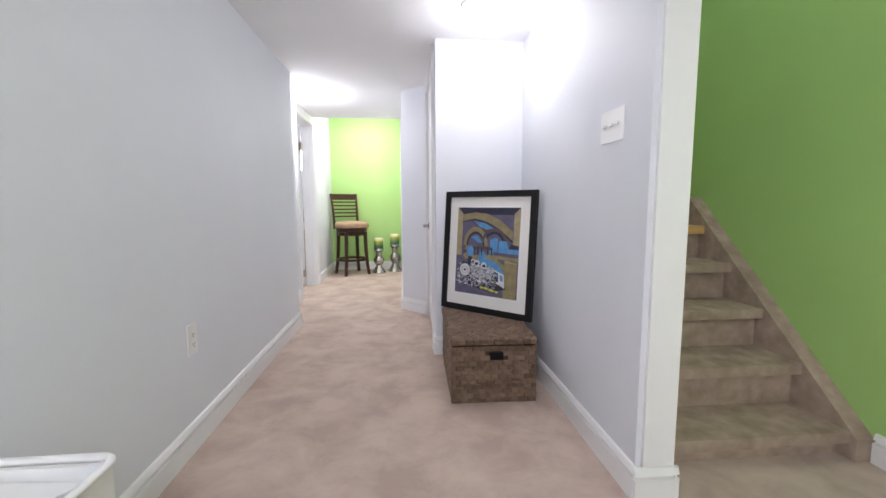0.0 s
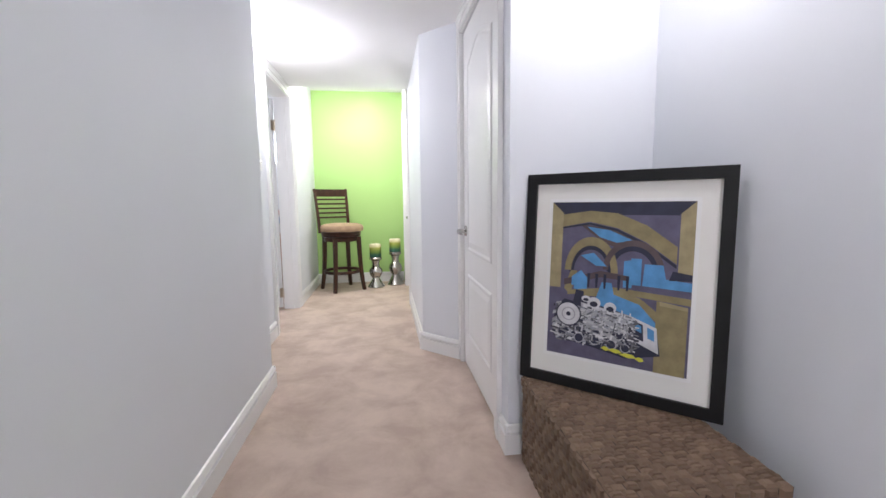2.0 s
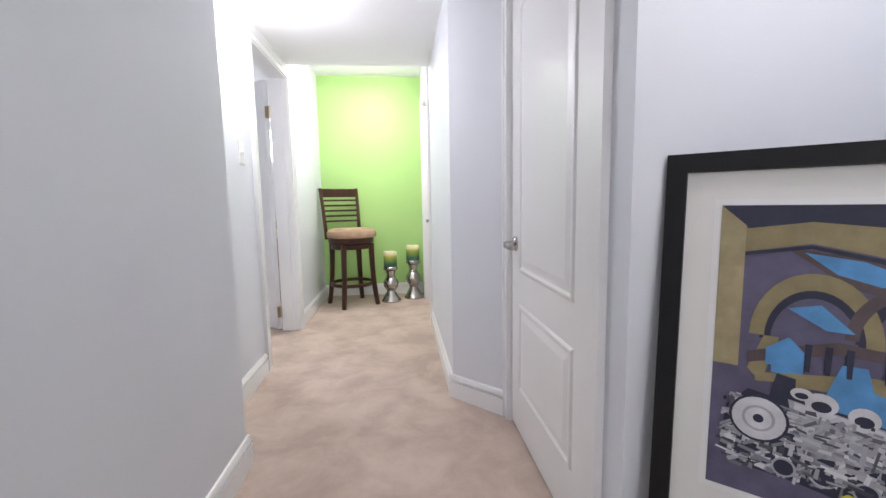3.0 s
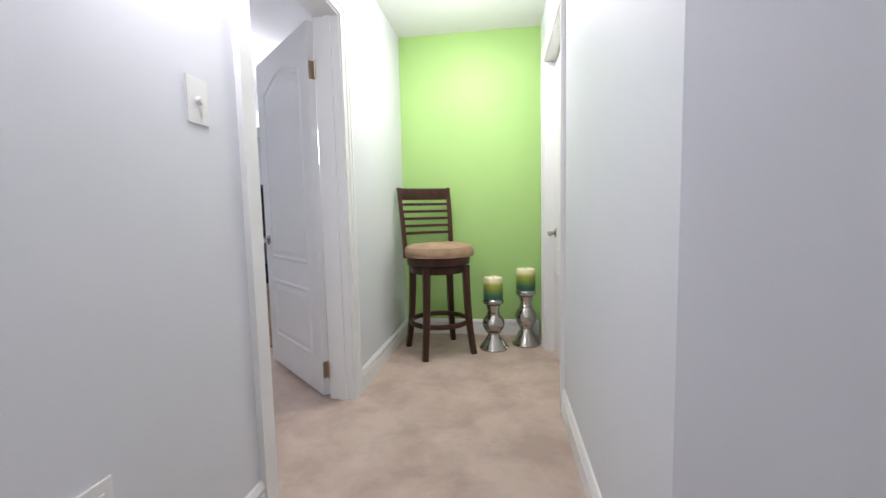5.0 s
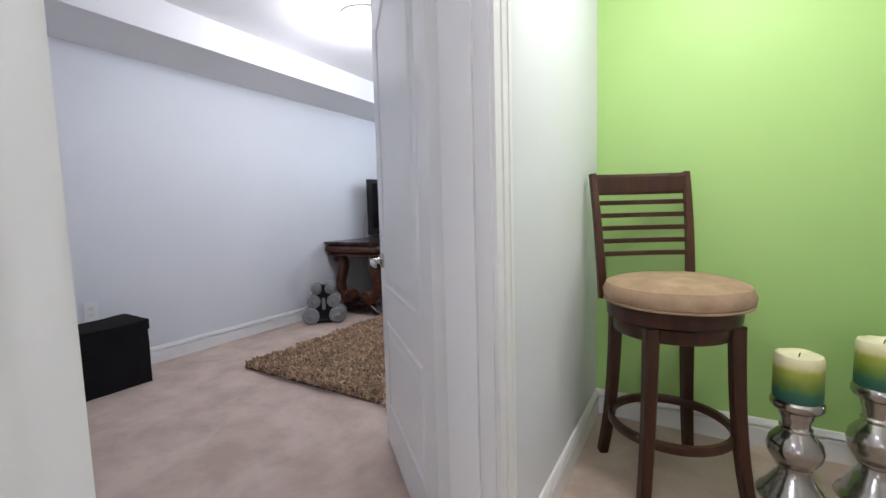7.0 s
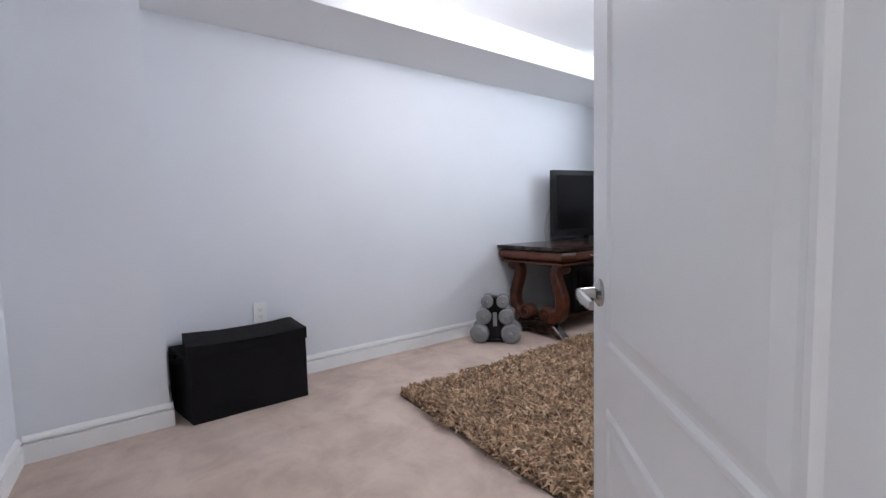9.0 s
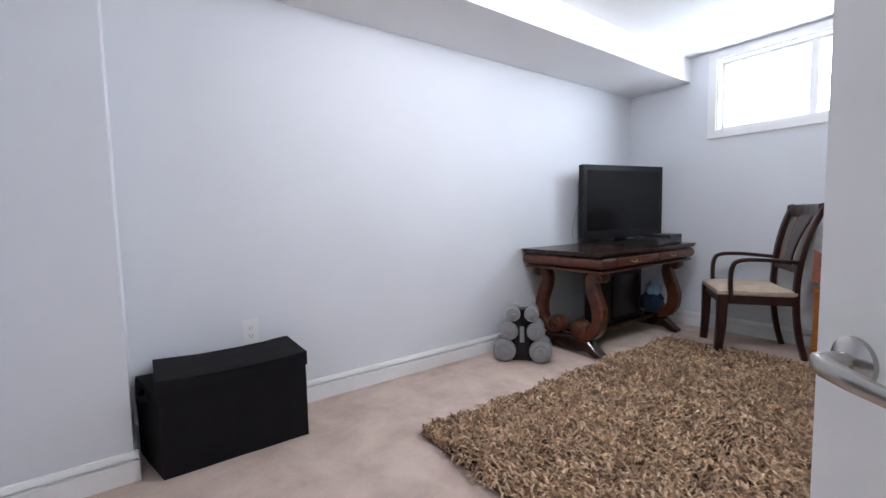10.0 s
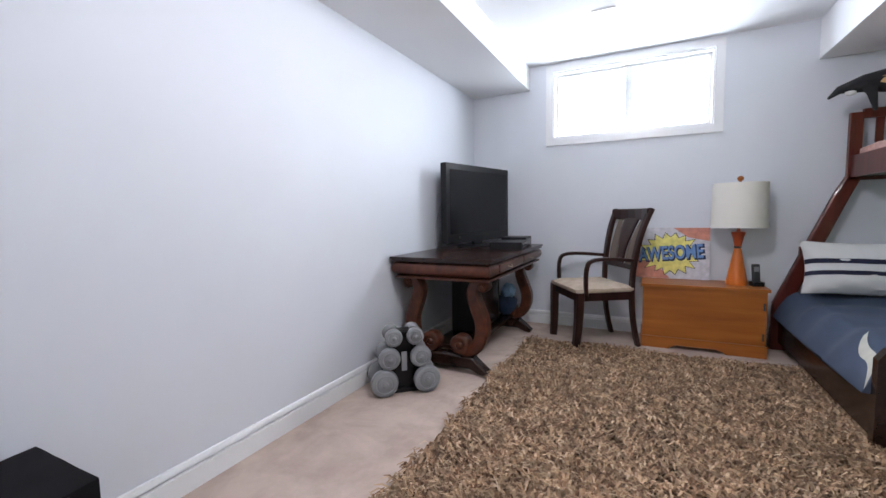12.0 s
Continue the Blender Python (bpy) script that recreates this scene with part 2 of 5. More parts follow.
# ---- shape helpers ----
def lathe(bm, prof, seg=28, at=(0, 0, 0), m=None):
    """A turned shape from (radius, height) pairs."""
    rings = []
    for r, z in prof:
        if r < 1e-5:
            rings.append([bm.verts.new((at[0], at[1], at[2] + z))])
        else:
            rings.append([bm.verts.new((at[0] + r * math.cos(2 * math.pi * i / seg), at[1] + r * math.sin(2 * math.pi * i / seg), at[2] + z)) for i in range(seg)])
    for a, b in zip(rings, rings[1:]):
        for i in range(seg):
            j = (i + 1) % seg
            if len(a) == 1 and len(b) == 1:
                continue
            if len(a) == 1:
                bm.faces.new((a[0], b[j], b[i]))
            elif len(b) == 1:
                bm.faces.new((a[i], a[j], b[0]))
            else:
                bm.faces.new((a[i], a[j], b[j], b[i]))
    if len(rings[0]) > 1:
        bm.faces.new(rings[0][::-1])
    if len(rings[-1]) > 1:
        bm.faces.new(rings[-1])
    if m is not None:
        bmesh.ops.transform(bm, matrix=m, verts=[v for r in rings for v in r])


def sweep(bm, pts, w, h, side=(1, 0, 0), round_=False, closed=False):
    """A bar of section w (along side) by h along a line of points; w and h may be lists."""
    side = Vector(side).normalized()
    rings, n = [], len(pts)
    for k, p in enumerate(pts):
        p = Vector(p)
        a, b = (Vector(pts[(k - 1) % n if closed else max(k - 1, 0)]), Vector(pts[(k + 1) % n if closed else min(k + 1, n - 1)]))
        t = (b - a).normalized()
        u = (side - t * side.dot(t))
        u = u.normalized() if u.length > 1e-4 else t.orthogonal().normalized()
        v = t.cross(u)
        ww = (w[k] if isinstance(w, (list, tuple)) else w) / 2
        hh = (h[k] if isinstance(h, (list, tuple)) else h) / 2
        if round_:
            rings.append([bm.verts.new(p + u * ww * math.cos(q * math.pi / 5) + v * hh * math.sin(q * math.pi / 5)) for q in range(10)])
        else:
            c = 0.72
            rings.append([bm.verts.new(p + u * ww * i + v * hh * j) for i, j in ((1, c), (c, 1), (-c, 1), (-1, c), (-1, -c), (-c, -1), (c, -1), (1, -c))])
    pairs = list(zip(rings, rings[1:])) + ([(rings[-1], rings[0])] if closed else [])
    m = len(rings[0])
    for a, b in pairs:
        for i in range(m):
            bm.faces.new((a[i], a[(i + 1) % m], b[(i + 1) % m], b[i]))
    if not closed:
        bm.faces.new(rings[0][::-1])
        bm.faces.new(rings[-1])


def plate(bm, pts, z0, z1):
    """An outline in x and z, from depth y=z0 to y=z1."""
    a = [bm.verts.new((x, z0, z)) for x, z in pts]
    b = [bm.verts.new((x, z1, z)) for x, z in pts]
    bm.faces.new(a), bm.faces.new(b[::-1])
    n = len(pts)
    for i in range(n):
        bm.faces.new((a[i], b[i], b[(i + 1) % n], a[(i + 1) % n]))


def bez(p0, p1, p2, p3, n=10):
    p0, p1, p2, p3 = map(Vector, (p0, p1, p2, p3))
    return [p0 * (1 - t) ** 3 + p1 * 3 * t * (1 - t) ** 2 + p2 * 3 * t * t * (1 - t) + p3 * t ** 3 for t in (i / n for i in range(n + 1))]


def B(*boxes):
    bm = bmesh.new()
    for b in boxes:
        box(bm, *b)
    return bm


def thing(name, m, label, category, group=""):
    ob = new(name)
    ob.empty_display_size = 0.1
    ob.matrix_world = m
    return tagged(ob, label, category, group)


# ---- baseboards, casings ----
BB = [(0, 0), (0.016, 0), (0.016, 0.080), (0.0015, 0.082), (0.0015, 0.093), (0.015, 0.095), (0.011, 0.107), (0.007, 0.116), (0, 0.119)]


def baseboard(x0, y0, x1, y1, nx, ny):
    bm = bmesh.new()
    n = Vector((nx, ny)).normalized()
    ends = []
    for x, y in ((x0, y0), (x1, y1)):
        ends.append([bm.verts.new((x + n.x * (t + 0.001), y + n.y * (t + 0.001), z)) for t, z in BB])
    k = len(BB)
    for i in range(k):
        bm.faces.new((ends[0][i], ends[0][(i + 1) % k], ends[1][(i + 1) % k], ends[1][i]))
    bm.faces.new(ends[0][::-1]), bm.faces.new(ends[1])
    tagged(finish("baseboard", bm, TRIM), "white moulded wooden baseboard", "baseboard", kind="structure")


for run in ((-0.872, -1.6, -0.872, 3.48, 1, 0), (-0.857, 3.465, -1.085, 3.465, 0, 1), (-1.085, 3.481, -1.085, 4.384, 1, 0), (-1.085, 5.315, -1.085, 6.444, 1, 0),
            (-1.085, 6.46, -0.034, 6.46, 0, -1), (-0.017, 3.924, -0.017, 5.194, -1, 0), (-0.028, 3.941, 0.197, 3.708, -0.72, -0.69),
            (0.205, 2.685, 0.205, 2.786, -1, 0), (0.19, 2.70, 0.752, 2.70, 0, -1), (0.768, 1.245, 0.768, 2.699, -1, 0), (0.753, 1.246, 0.910, 1.246, 0, -1),
            (0.894, 1.231, 0.894, 1.37, 1, 0), (1.80, -1.6, 1.80, 1.355, -1, 0), (-3.96, 4.956, -3.96, 8.914, 1, 0), (-3.69, 4.416, -3.69, 4.955, 1, 0), (-3.96, 4.94, -3.675, 4.94, 0, 1),
            (-3.674, 4.40, -1.3, 4.40, 0, 1), (-3.96, 8.93, 0.09, 8.93, 0, -1), (-1.205, 5.318, -1.205, 6.58, -1, 0), (0.103, 6.58, 0.103, 8.91, -1, 0)):
    baseboard(*run)
slab("trim_wall_end", [(0.788, 0.898, 1.246, 1.2595, 0, 2.02)], TRIM, "white painted end board of the stair wall", 0.003)


def casing(name, wx, face, y0, y1, top, other):
    """Door lining and a stepped casing on a wall that runs along y; face is the casing's side (+1, -1), other the wall's far face."""
    lo, hi = sorted((wx, other))
    e = 0.002
    bm = B((lo - e, hi + e, y0 - 0.001, y0 + 0.014, 0, top), (lo - e, hi + e, y1 - 0.014, y1 + 0.001, 0, top), (lo - e, hi + e, y0 + 0.014, y1 - 0.014, top - 0.014, top + 0.001))
    stop = wx - face * 0.055
    s0, s1 = stop - 0.018, stop + 0.018
    if name == "trim_bedroom_door":
        box(bm, s0, s1, y0 + 0.0145, y0 + 0.026, 0, top - 0.0145)
        box(bm, s0, s1, y1 - 0.026, y1 - 0.0145, 0, top - 0.0145)
    for w, s in ((wx, face), (other, -face)):
        for t0, t1, thick in ((-0.006, 0.03, 0.012), (0.03, 0.058, 0.017), (0.058, 0.074, 0.021)):
            a, b = sorted((w, w + s * thick))
            box(bm, a, b, y0 - t1, y0 - t0, 0, top + t1)
            box(bm, a, b, y1 + t0, y1 + t1, 0, top + t1)
            box(bm, a, b, y0 - t0, y1 + t0, top + t0, min(top + t1, 2.019))
    return tagged(finish(name, bm, TRIM, bevel=0.002, segments=1), "white moulded wooden door casing", "door casing", kind="structure")


casing("trim_bedroom_door", -1.085, 1, D0, D1, DH, -1.205)
casing("trim_hall_door", -0.017, -1, E0, E1, DH, 0.103)
casing("trim_closet_door", 0.205, -1, C0, C1 + 0.004, DH, 0.325)


# ---- doors ----
def lever(parent, x, z, y, s, toward):
    """A lever handle on the face at y, standing out along s, its arm pointing along toward."""
    bm = bmesh.new()
    lathe(bm, [(0.0, 0), (0.031, 0), (0.031, 0.006), (0.024, 0.011), (0.013, 0.014), (0.011, 0.045), (0.0, 0.046)], 24, m=Matrix.Translation((x, y, z)) @ pose(0, 0, 0, -90 * s))
    pts = [(x, y + s * 0.045, z), (x + toward * 0.02, y + s * 0.052, z), (x + toward * 0.06, y + s * 0.052, z - 0.003), (x + toward * 0.115, y + s * 0.048, z - 0.006)]
    sweep(bm, pts, [0.02, 0.024, 0.022, 0.018], [0.014, 0.013, 0.012, 0.010], side=(0, 0, 1))
    part("door_handle", bm, CHROME, parent, "satin nickel lever handle", smooth=True)


def panel_door(name, m, w, label, knob_faces, lx, h=1.925):
    """A two-panel moulded door; x from the hinge, y through its thickness, both sides moulded."""
    ob = finish(name, B((0, w, 0, 0.035, 0.012, h)), TRIM, bevel=0.002, segments=1)
    ob.matrix_world = m
    tagged(ob, label, "door", kind="structure")
    mg = 0.115
    for y, s in ((0.035, 1), (0, -1)):
        for z0, z1, arch in ((0.20, 0.57, 0), (0.705, 1.80, 0.07)):
            def line(d):
                x0, x1 = mg + d, w - mg - d
                pts = [(x0, z0 + d), (x1, z0 + d)]
                top = z1 - d
                if arch:
                    for i in range(13):
                        u = i / 12
                        pts.append((x1 + (x0 - x1) * u, top - arch + arch * (0.5 - 0.5 * math.cos(2 * math.pi * u)) ** 0.8))
                else:
                    pts += [(x1, top), (x0, top)]
                return pts
            bm = bmesh.new()
            loops = []
            for d, lift in ((-0.002, 0.0), (0.006, 0.006), (0.014, 0.0065), (0.022, 0.001), (0.03, 0.0012), (0.055, 0.006)):
                loops.append([bm.verts.new((x, y + s * lift, z)) for x, z in line(d)])
            n = len(loops[0])
            for a, b in zip(loops, loops[1:]):
                for i in range(n):
                    bm.faces.new((a[i], a[(i + 1) % n], b[(i + 1) % n], b[i]))
            bm.faces.new(loops[-1])
            part("door_panel", bm, TRIM, ob)
    for y, s in knob_faces:
        lever(ob, lx, 0.815, y, s, -1 if lx > w / 2 else 1)
    return ob


def hinge(parent, x, y, z, wx):
    bm = bmesh.new()
    lathe(bm, [(0.006, -0.045), (0.006, 0.045), (0.003, 0.05)], 10, at=(x, y, z))
    box(bm, x - wx, x + wx, y + 0.001, y + 0.004, z - 0.044, z + 0.044)
    part("hinge", bm, BRASS, parent, "dull brass hinge", smooth=True)


bd = panel_door("door_bedroom", pose(-1.229, 5.258, 0, 0, 0, 138.6), 0.80, "white two-panel moulded door standing open", ((0.035, 1), (0, -1)), 0.74)
for z in (0.15, 1.69):
    bm = bmesh.new()
    lathe(bm, [(0.007, -0.045), (0.007, 0.045), (0.003, 0.052)], 10, at=(-0.006, 0.0, z))
    box(bm, -0.004, 0.0, 0.002, 0.034, z - 0.044, z + 0.044)
    box(bm, -0.052, -0.006, -0.003, 0.0, z - 0.044, z + 0.044, Matrix.Translation((-0.006, 0, 0)) @ pose(0, 0, 0, 0, 0, -30) @ Matrix.Translation((0.006, 0, 0)))
    part("hinge", bm, BRASS, bd, "dull brass hinge", smooth=True)
hd = panel_door("door_hall", pose(0.045, E0 + 0.017, 0, 0, 0, 90) @ Matrix.Translation((0, -0.035, 0)), E1 - E0 - 0.034, "white two-panel moulded door, closed", ((0.035, 1),), E1 - E0 - 0.095)
cd = panel_door("door_closet", pose(0.216, C0 + 0.017, 0, 0, 0, 90) @ Matrix.Translation((0, -0.035, 0)), C1 - C0 - 0.034, "white two-panel moulded closet door, closed", ((0.035, 1),), C1 - C0 - 0.09)
for z in (0.2, 1.74):
    hinge(cd, -0.001, 0.036, z, 0.012)

# ---- window ----
win = tagged(finish("window_1", B((-3.266, -1.944, 8.914, 8.929, 1.605, WZ0), (-3.266, -1.944, 8.914, 8.929, WZ1, 2.29), (-3.266, W0, 8.914, 8.929, WZ0, WZ1), (W1, -1.944, 8.914, 8.929, WZ0, WZ1)), TRIM, bevel=0.003),
             "white framed high basement window with bright daylight", "window", kind="structure")
part("window_frame", B((W0 + 0.001, W1 - 0.001, 9.0, 9.06, WZ0 + 0.001, WZ0 + 0.036), (W0 + 0.001, W1 - 0.001, 9.0, 9.06, WZ1 - 0.036, WZ1 - 0.001), (W0 + 0.001, W0 + 0.036, 9.0, 9.06, WZ0 + 0.036, WZ1 - 0.036), (W1 - 0.036, W1 - 0.001, 9.0, 9.06, WZ0 + 0.036, WZ1 - 0.036), (-2.63, -2.58, 9.0, 9.06, WZ0 + 0.036, WZ1 - 0.036)), WHITE_PLASTIC, win, "white vinyl sliding frame", bevel=0.004)
part("window_sill", B((W0 + 0.001, W1 - 0.001, 8.931, 9.0, WZ0 + 0.001, WZ0 + 0.012), (W0 + 0.001, W0 + 0.012, 8.931, 9.0, WZ0 + 0.012, WZ1 - 0.001), (W1 - 0.012, W1 - 0.001, 8.931, 9.0, WZ0 + 0.012, WZ1 - 0.001), (W0 + 0.012, W1 - 0.012, 8.931, 9.0, WZ1 - 0.012, WZ1 - 0.001)), TRIM, win)
for x0, x1 in ((W0 + 0.037, -2.631), (-2.579, W1 - 0.037)):
    p = part("pane", B((x0, x1, 9.025, 9.031, WZ0 + 0.037, WZ1 - 0.037)), GLASS, win, "clear glass pane")
    p.visible_shadow = False
bd_sky = tagged(finish("backdrop", B((-4.2, 0.4, 9.5, 9.52, 1.0, 3.4)), emit("bright_daylight", (0.93, 0.96, 1.0), 4.0)), "bright overcast daylight outside", "backdrop", kind="structure")


# ---- stairs ----
stair = tagged(new("stairs"), "brown-beige carpeted stairs with bullnose treads", "stairs", kind="structure")
RUN, RISE, Y0, Z0 = 0.216, 0.19, 1.43, 0.11
for i in range(5):
    y, z = Y0 + i * RUN, Z0 + i * RISE
    top = i == 4
    bm = B((0.895, 1.722, y, y + RUN + (1.4 if top else 0.03), max(0, z - RISE - 0.03), z - 0.043))
    part("riser", bm, CARPET_STAIR, stair)
    bm = B((0.895, 1.722, y - 0.045, y + RUN + (1.4 if top else 0.0), z - 0.046, z))
    part("tread", bm, OAK if top else CARPET_STAIR, stair, "golden oak landing nosing" if top else "", bevel=0.021, segments=4)
bm = bmesh.new()
pts = [(1.36, 0), (1.36, 0.09), (2.4, 1.035), (3.8, 1.035), (3.8, 0)]
a = [bm.verts.new((1.724, y, z)) for y, z in pts]
b = [bm.verts.new((1.799, y, z)) for y, z in pts]
bm.faces.new(a), bm.faces.new(b[::-1])
for i in range(5):
    bm.faces.new((a[i], b[i], b[(i + 1) % 5], a[(i + 1) % 5]))
part("stringer", bm, CARPET_STAIR, stair, "carpet-wrapped stair stringer", bevel=0.02, segments=3)


# ---- lamps, plates, vents ----
def ceiling_lamp(x, y, z, r, label):
    ob = thing("ceiling_lamp", pose(x, y, z), label, "ceiling lamp", "flush ceiling lamps")
    bm = bmesh.new()
    lathe(bm, [(r, 0), (r, -0.012), (r * 0.92, -0.016)], 32)
    part("rim", bm, WHITE_PLASTIC, ob, "white rim", smooth=True)
    bm = bmesh.new()
    lathe(bm, [(r * 0.92, -0.014), (r * 0.85, -0.03), (r * 0.6, -0.045), (r * 0.3, -0.052), (0, -0.054)], 32)
    part("shade", bm, LAMP_GLASS, ob, "lit white glass shade", smooth=True)


ceiling_lamp(0.43, 2.25, H, 0.12, "lit flush ceiling lamp with white glass above the hallway")
ceiling_lamp(-0.90, 4.08, H, 0.11, "lit flush ceiling lamp with white glass near the bedroom door")
ceiling_lamp(-0.53, 5.6, HR, 0.13, "lit flush ceiling lamp with white glass by the green wall")
ceiling_lamp(-2.56, 6.55, HR, 0.15, "lit flush ceiling lamp with white glass in the bedroom")


def plate_thing(name, m, w, h, gangs, label, outlet=False, round_=False):
    """A wall plate; x across, z up, front towards -y."""
    ob = thing(name, m, label, "outlet" if outlet else "light switch")
    part("cover_plate", B((-w / 2, w / 2, -0.006, 0, -h / 2, h / 2)), WHITE_PLASTIC, ob, bevel=0.003)
    if outlet:
        for z in (-0.02, 0.02):
            part("socket", B((-0.016, 0.016, -0.008, -0.0061, z - 0.014, z + 0.014)), WHITE_PLASTIC, ob, bevel=0.004)
            part("slot", B((-0.008, -0.006, -0.0086, -0.0081, z - 0.004, z + 0.006), (0.006, 0.008, -0.0086, -0.0081, z - 0.004, z + 0.006), (-0.002, 0.002, -0.0086, -0.0081, z - 0.011, z - 0.007)), DARK_SLOT, ob, "dark slots")
    else:
        for i in range(gangs):
            x = (i - (gangs - 1) / 2) * 0.046
            bm = bmesh.new()
            if round_:
                lathe(bm, [(0.011, 0.0), (0.010, 0.014), (0.0, 0.015)], 16, m=Matrix.Translation((x, -0.006, 0)) @ pose(0, 0, 0, 90))
            else:
                box(bm, x - 0.005, x + 0.005, -0.006, -0.0005, -0.012, 0.012)
                box(bm, x - 0.0042, x + 0.0042, -0.016, -0.0055, 0.0, 0.010, Matrix.Translation((0, 0, 0)))
            part("toggle", bm, WHITE_PLASTIC, ob, smooth=round_)


plate_thing("light_switch", pose(0.768, 1.505, 1.282, 0, 0, -90), 0.165, 0.115, 3, "white triple toggle switch plate on a grey wall")
plate_thing("dimmer_switch", pose(-1.085, 4.217, 1.27, 0, 0, 90), 0.075, 0.118, 1, "white dimmer switch with a round knob", round_=True)
plate_thing("wall_outlet", pose(-0.872, 1.743, 0.453, 0, 0, 90), 0.07, 0.125, 0, "white wall outlet low on a grey wall", True)
plate_thing("wall_outlet", pose(-1.085, 3.86, 0.40, 0, 0, 90), 0.07, 0.118, 0, "white wall outlet beside the bedroom door", True)
plate_thing("wall_outlet", pose(-3.96, 5.436, 0.446, 0, 0, 90), 0.075, 0.122, 0, "white wall outlet above a black storage box", True)
vent = thing("ceiling_vent", pose(-2.72, 8.17, HR), "white square ceiling air vent", "vent")
part("frame", B((-0.075, 0.075, -0.1, -0.07, -0.008, 0), (-0.075, 0.075, 0.07, 0.1, -0.008, 0), (-0.075, -0.045, -0.07, 0.07, -0.008, 0), (0.045, 0.075, -0.07, 0.07, -0.008, 0)), WHITE_PLASTIC, vent, bevel=0.002)
for i in range(7):
    part("slat", B((-0.045, 0.045, -0.066 + i * 0.02, -0.054 + i * 0.02, -0.005, -0.003)), GREY_IRON, vent, "grey slats" if i == 0 else "")


# ---- hallway things ----
def bar_stool(m):
    ob = thing("bar_stool", m, "dark walnut swivel bar stool with tan suede seat", "bar stool")
    bm = bmesh.new()
    lathe(bm, [(0.0, 0.672), (0.212, 0.672), (0.229, 0.688), (0.232, 0.712), (0.220, 0.738), (0.178, 0.754), (0.09, 0.761), (0.0, 0.763)], 36)
    for v in bm.verts:
        v.co.x *= 1.03
        v.co.y = v.co.y * 1.05 - 0.02
        v.co.z += 0.004 * noise.noise(v.co * 9)
    part("seat_cushion", bm, SUEDE, ob, "padded tan suede cushion", smooth=True)
    bm = bmesh.new()
    sweep(bm, [(0.232 * math.cos(i * math.pi / 18), 0.236 * math.sin(i * math.pi / 18) - 0.02, 0.679) for i in range(36)], 0.01, 0.01, side=(0, 0, 1), round_=True, closed=True)
    part("piping", bm, SUEDE, ob, smooth=True)
    bm = bmesh.new()
    lathe(bm, [(0.19, 0.612), (0.216, 0.616), (0.220, 0.664), (0.21, 0.6715)], 36)
    part("seat_rim", bm, WALNUT, ob, smooth=True)
    bm = bmesh.new()
    lathe(bm, [(0.19, 0.56), (0.194, 0.565), (0.194, 0.606), (0.18, 0.611)], 36)
    part("apron", bm, WALNUT, ob, smooth=True)
    for sx in (-1, 1):
        for sy in (-1, 1):
            bm = bmesh.new()
            sweep(bm, bez((sx * 0.142, sy * 0.142, 0.609), (sx * 0.145, sy * 0.145, 0.4), (sx * 0.15, sy * 0.15, 0.2), (sx * 0.178, sy * 0.178, 0.0)), [0.046 - 0.001 * i for i in range(11)], 0.04, side=(1, 0, 0))
            part("leg", bm, WALNUT, ob)
    bm = bmesh.new()
    sweep(bm, [(0.2 * math.cos(i * math.pi / 20), 0.2 * math.sin(i * math.pi / 20), 0.215) for i in range(40)], 0.032, 0.02, side=(0, 0, 1), closed=True)
    part("foot_ring", bm, WALNUT, ob, smooth=True)

    def post(x, z):
        u = (z - 0.62) / 0.53
        return (x * (1 + 0.10 * u), 0.185 + 0.03 * u + 0.05 * u * u, z)
    for sx in (-1, 1):
        bm = bmesh.new()
        sweep(bm, [post(sx * 0.176, 0.645 + 0.0505 * i) for i in range(11)], [0.034 - 0.0008 * i for i in range(11)], 0.026, side=(1, 0, 0))
        part("back_post", bm, WALNUT, ob)
    for z, hh, name in ((1.105, 0.085, "top_rail"), (1.03, 0.019, "slat"), (0.978, 0.019, "slat"), (0.926, 0.019, "slat"), (0.874, 0.019, "slat"), (0.822, 0.019, "slat")):
        x, y, _ = post(0.176, z)
        bm = bmesh.new()
        sweep(bm, [(x * u, y + 0.022 * (1 - u * u), z) for u in (-1, -0.6, -0.2, 0.2, 0.6, 1)], hh, 0.018, side=(0, 0, 1))
        part(name, bm, WALNUT, ob)


bar_stool(pose(-0.75, 6.05, 0, 0, 0, 30.5))
CANDLE = [(0.0, (0.025, 0.10, 0.085)), (0.035, (0.035, 0.14, 0.08)), (0.055, (0.13, 0.23, 0.04)), (0.105, (0.34, 0.38, 0.06)), (0.12, (0.66, 0.61, 0.30)), (0.145, (0.80, 0.76, 0.52))]
CANDLE_WAX = by_height("layered_green_wax", CANDLE, 0.5)


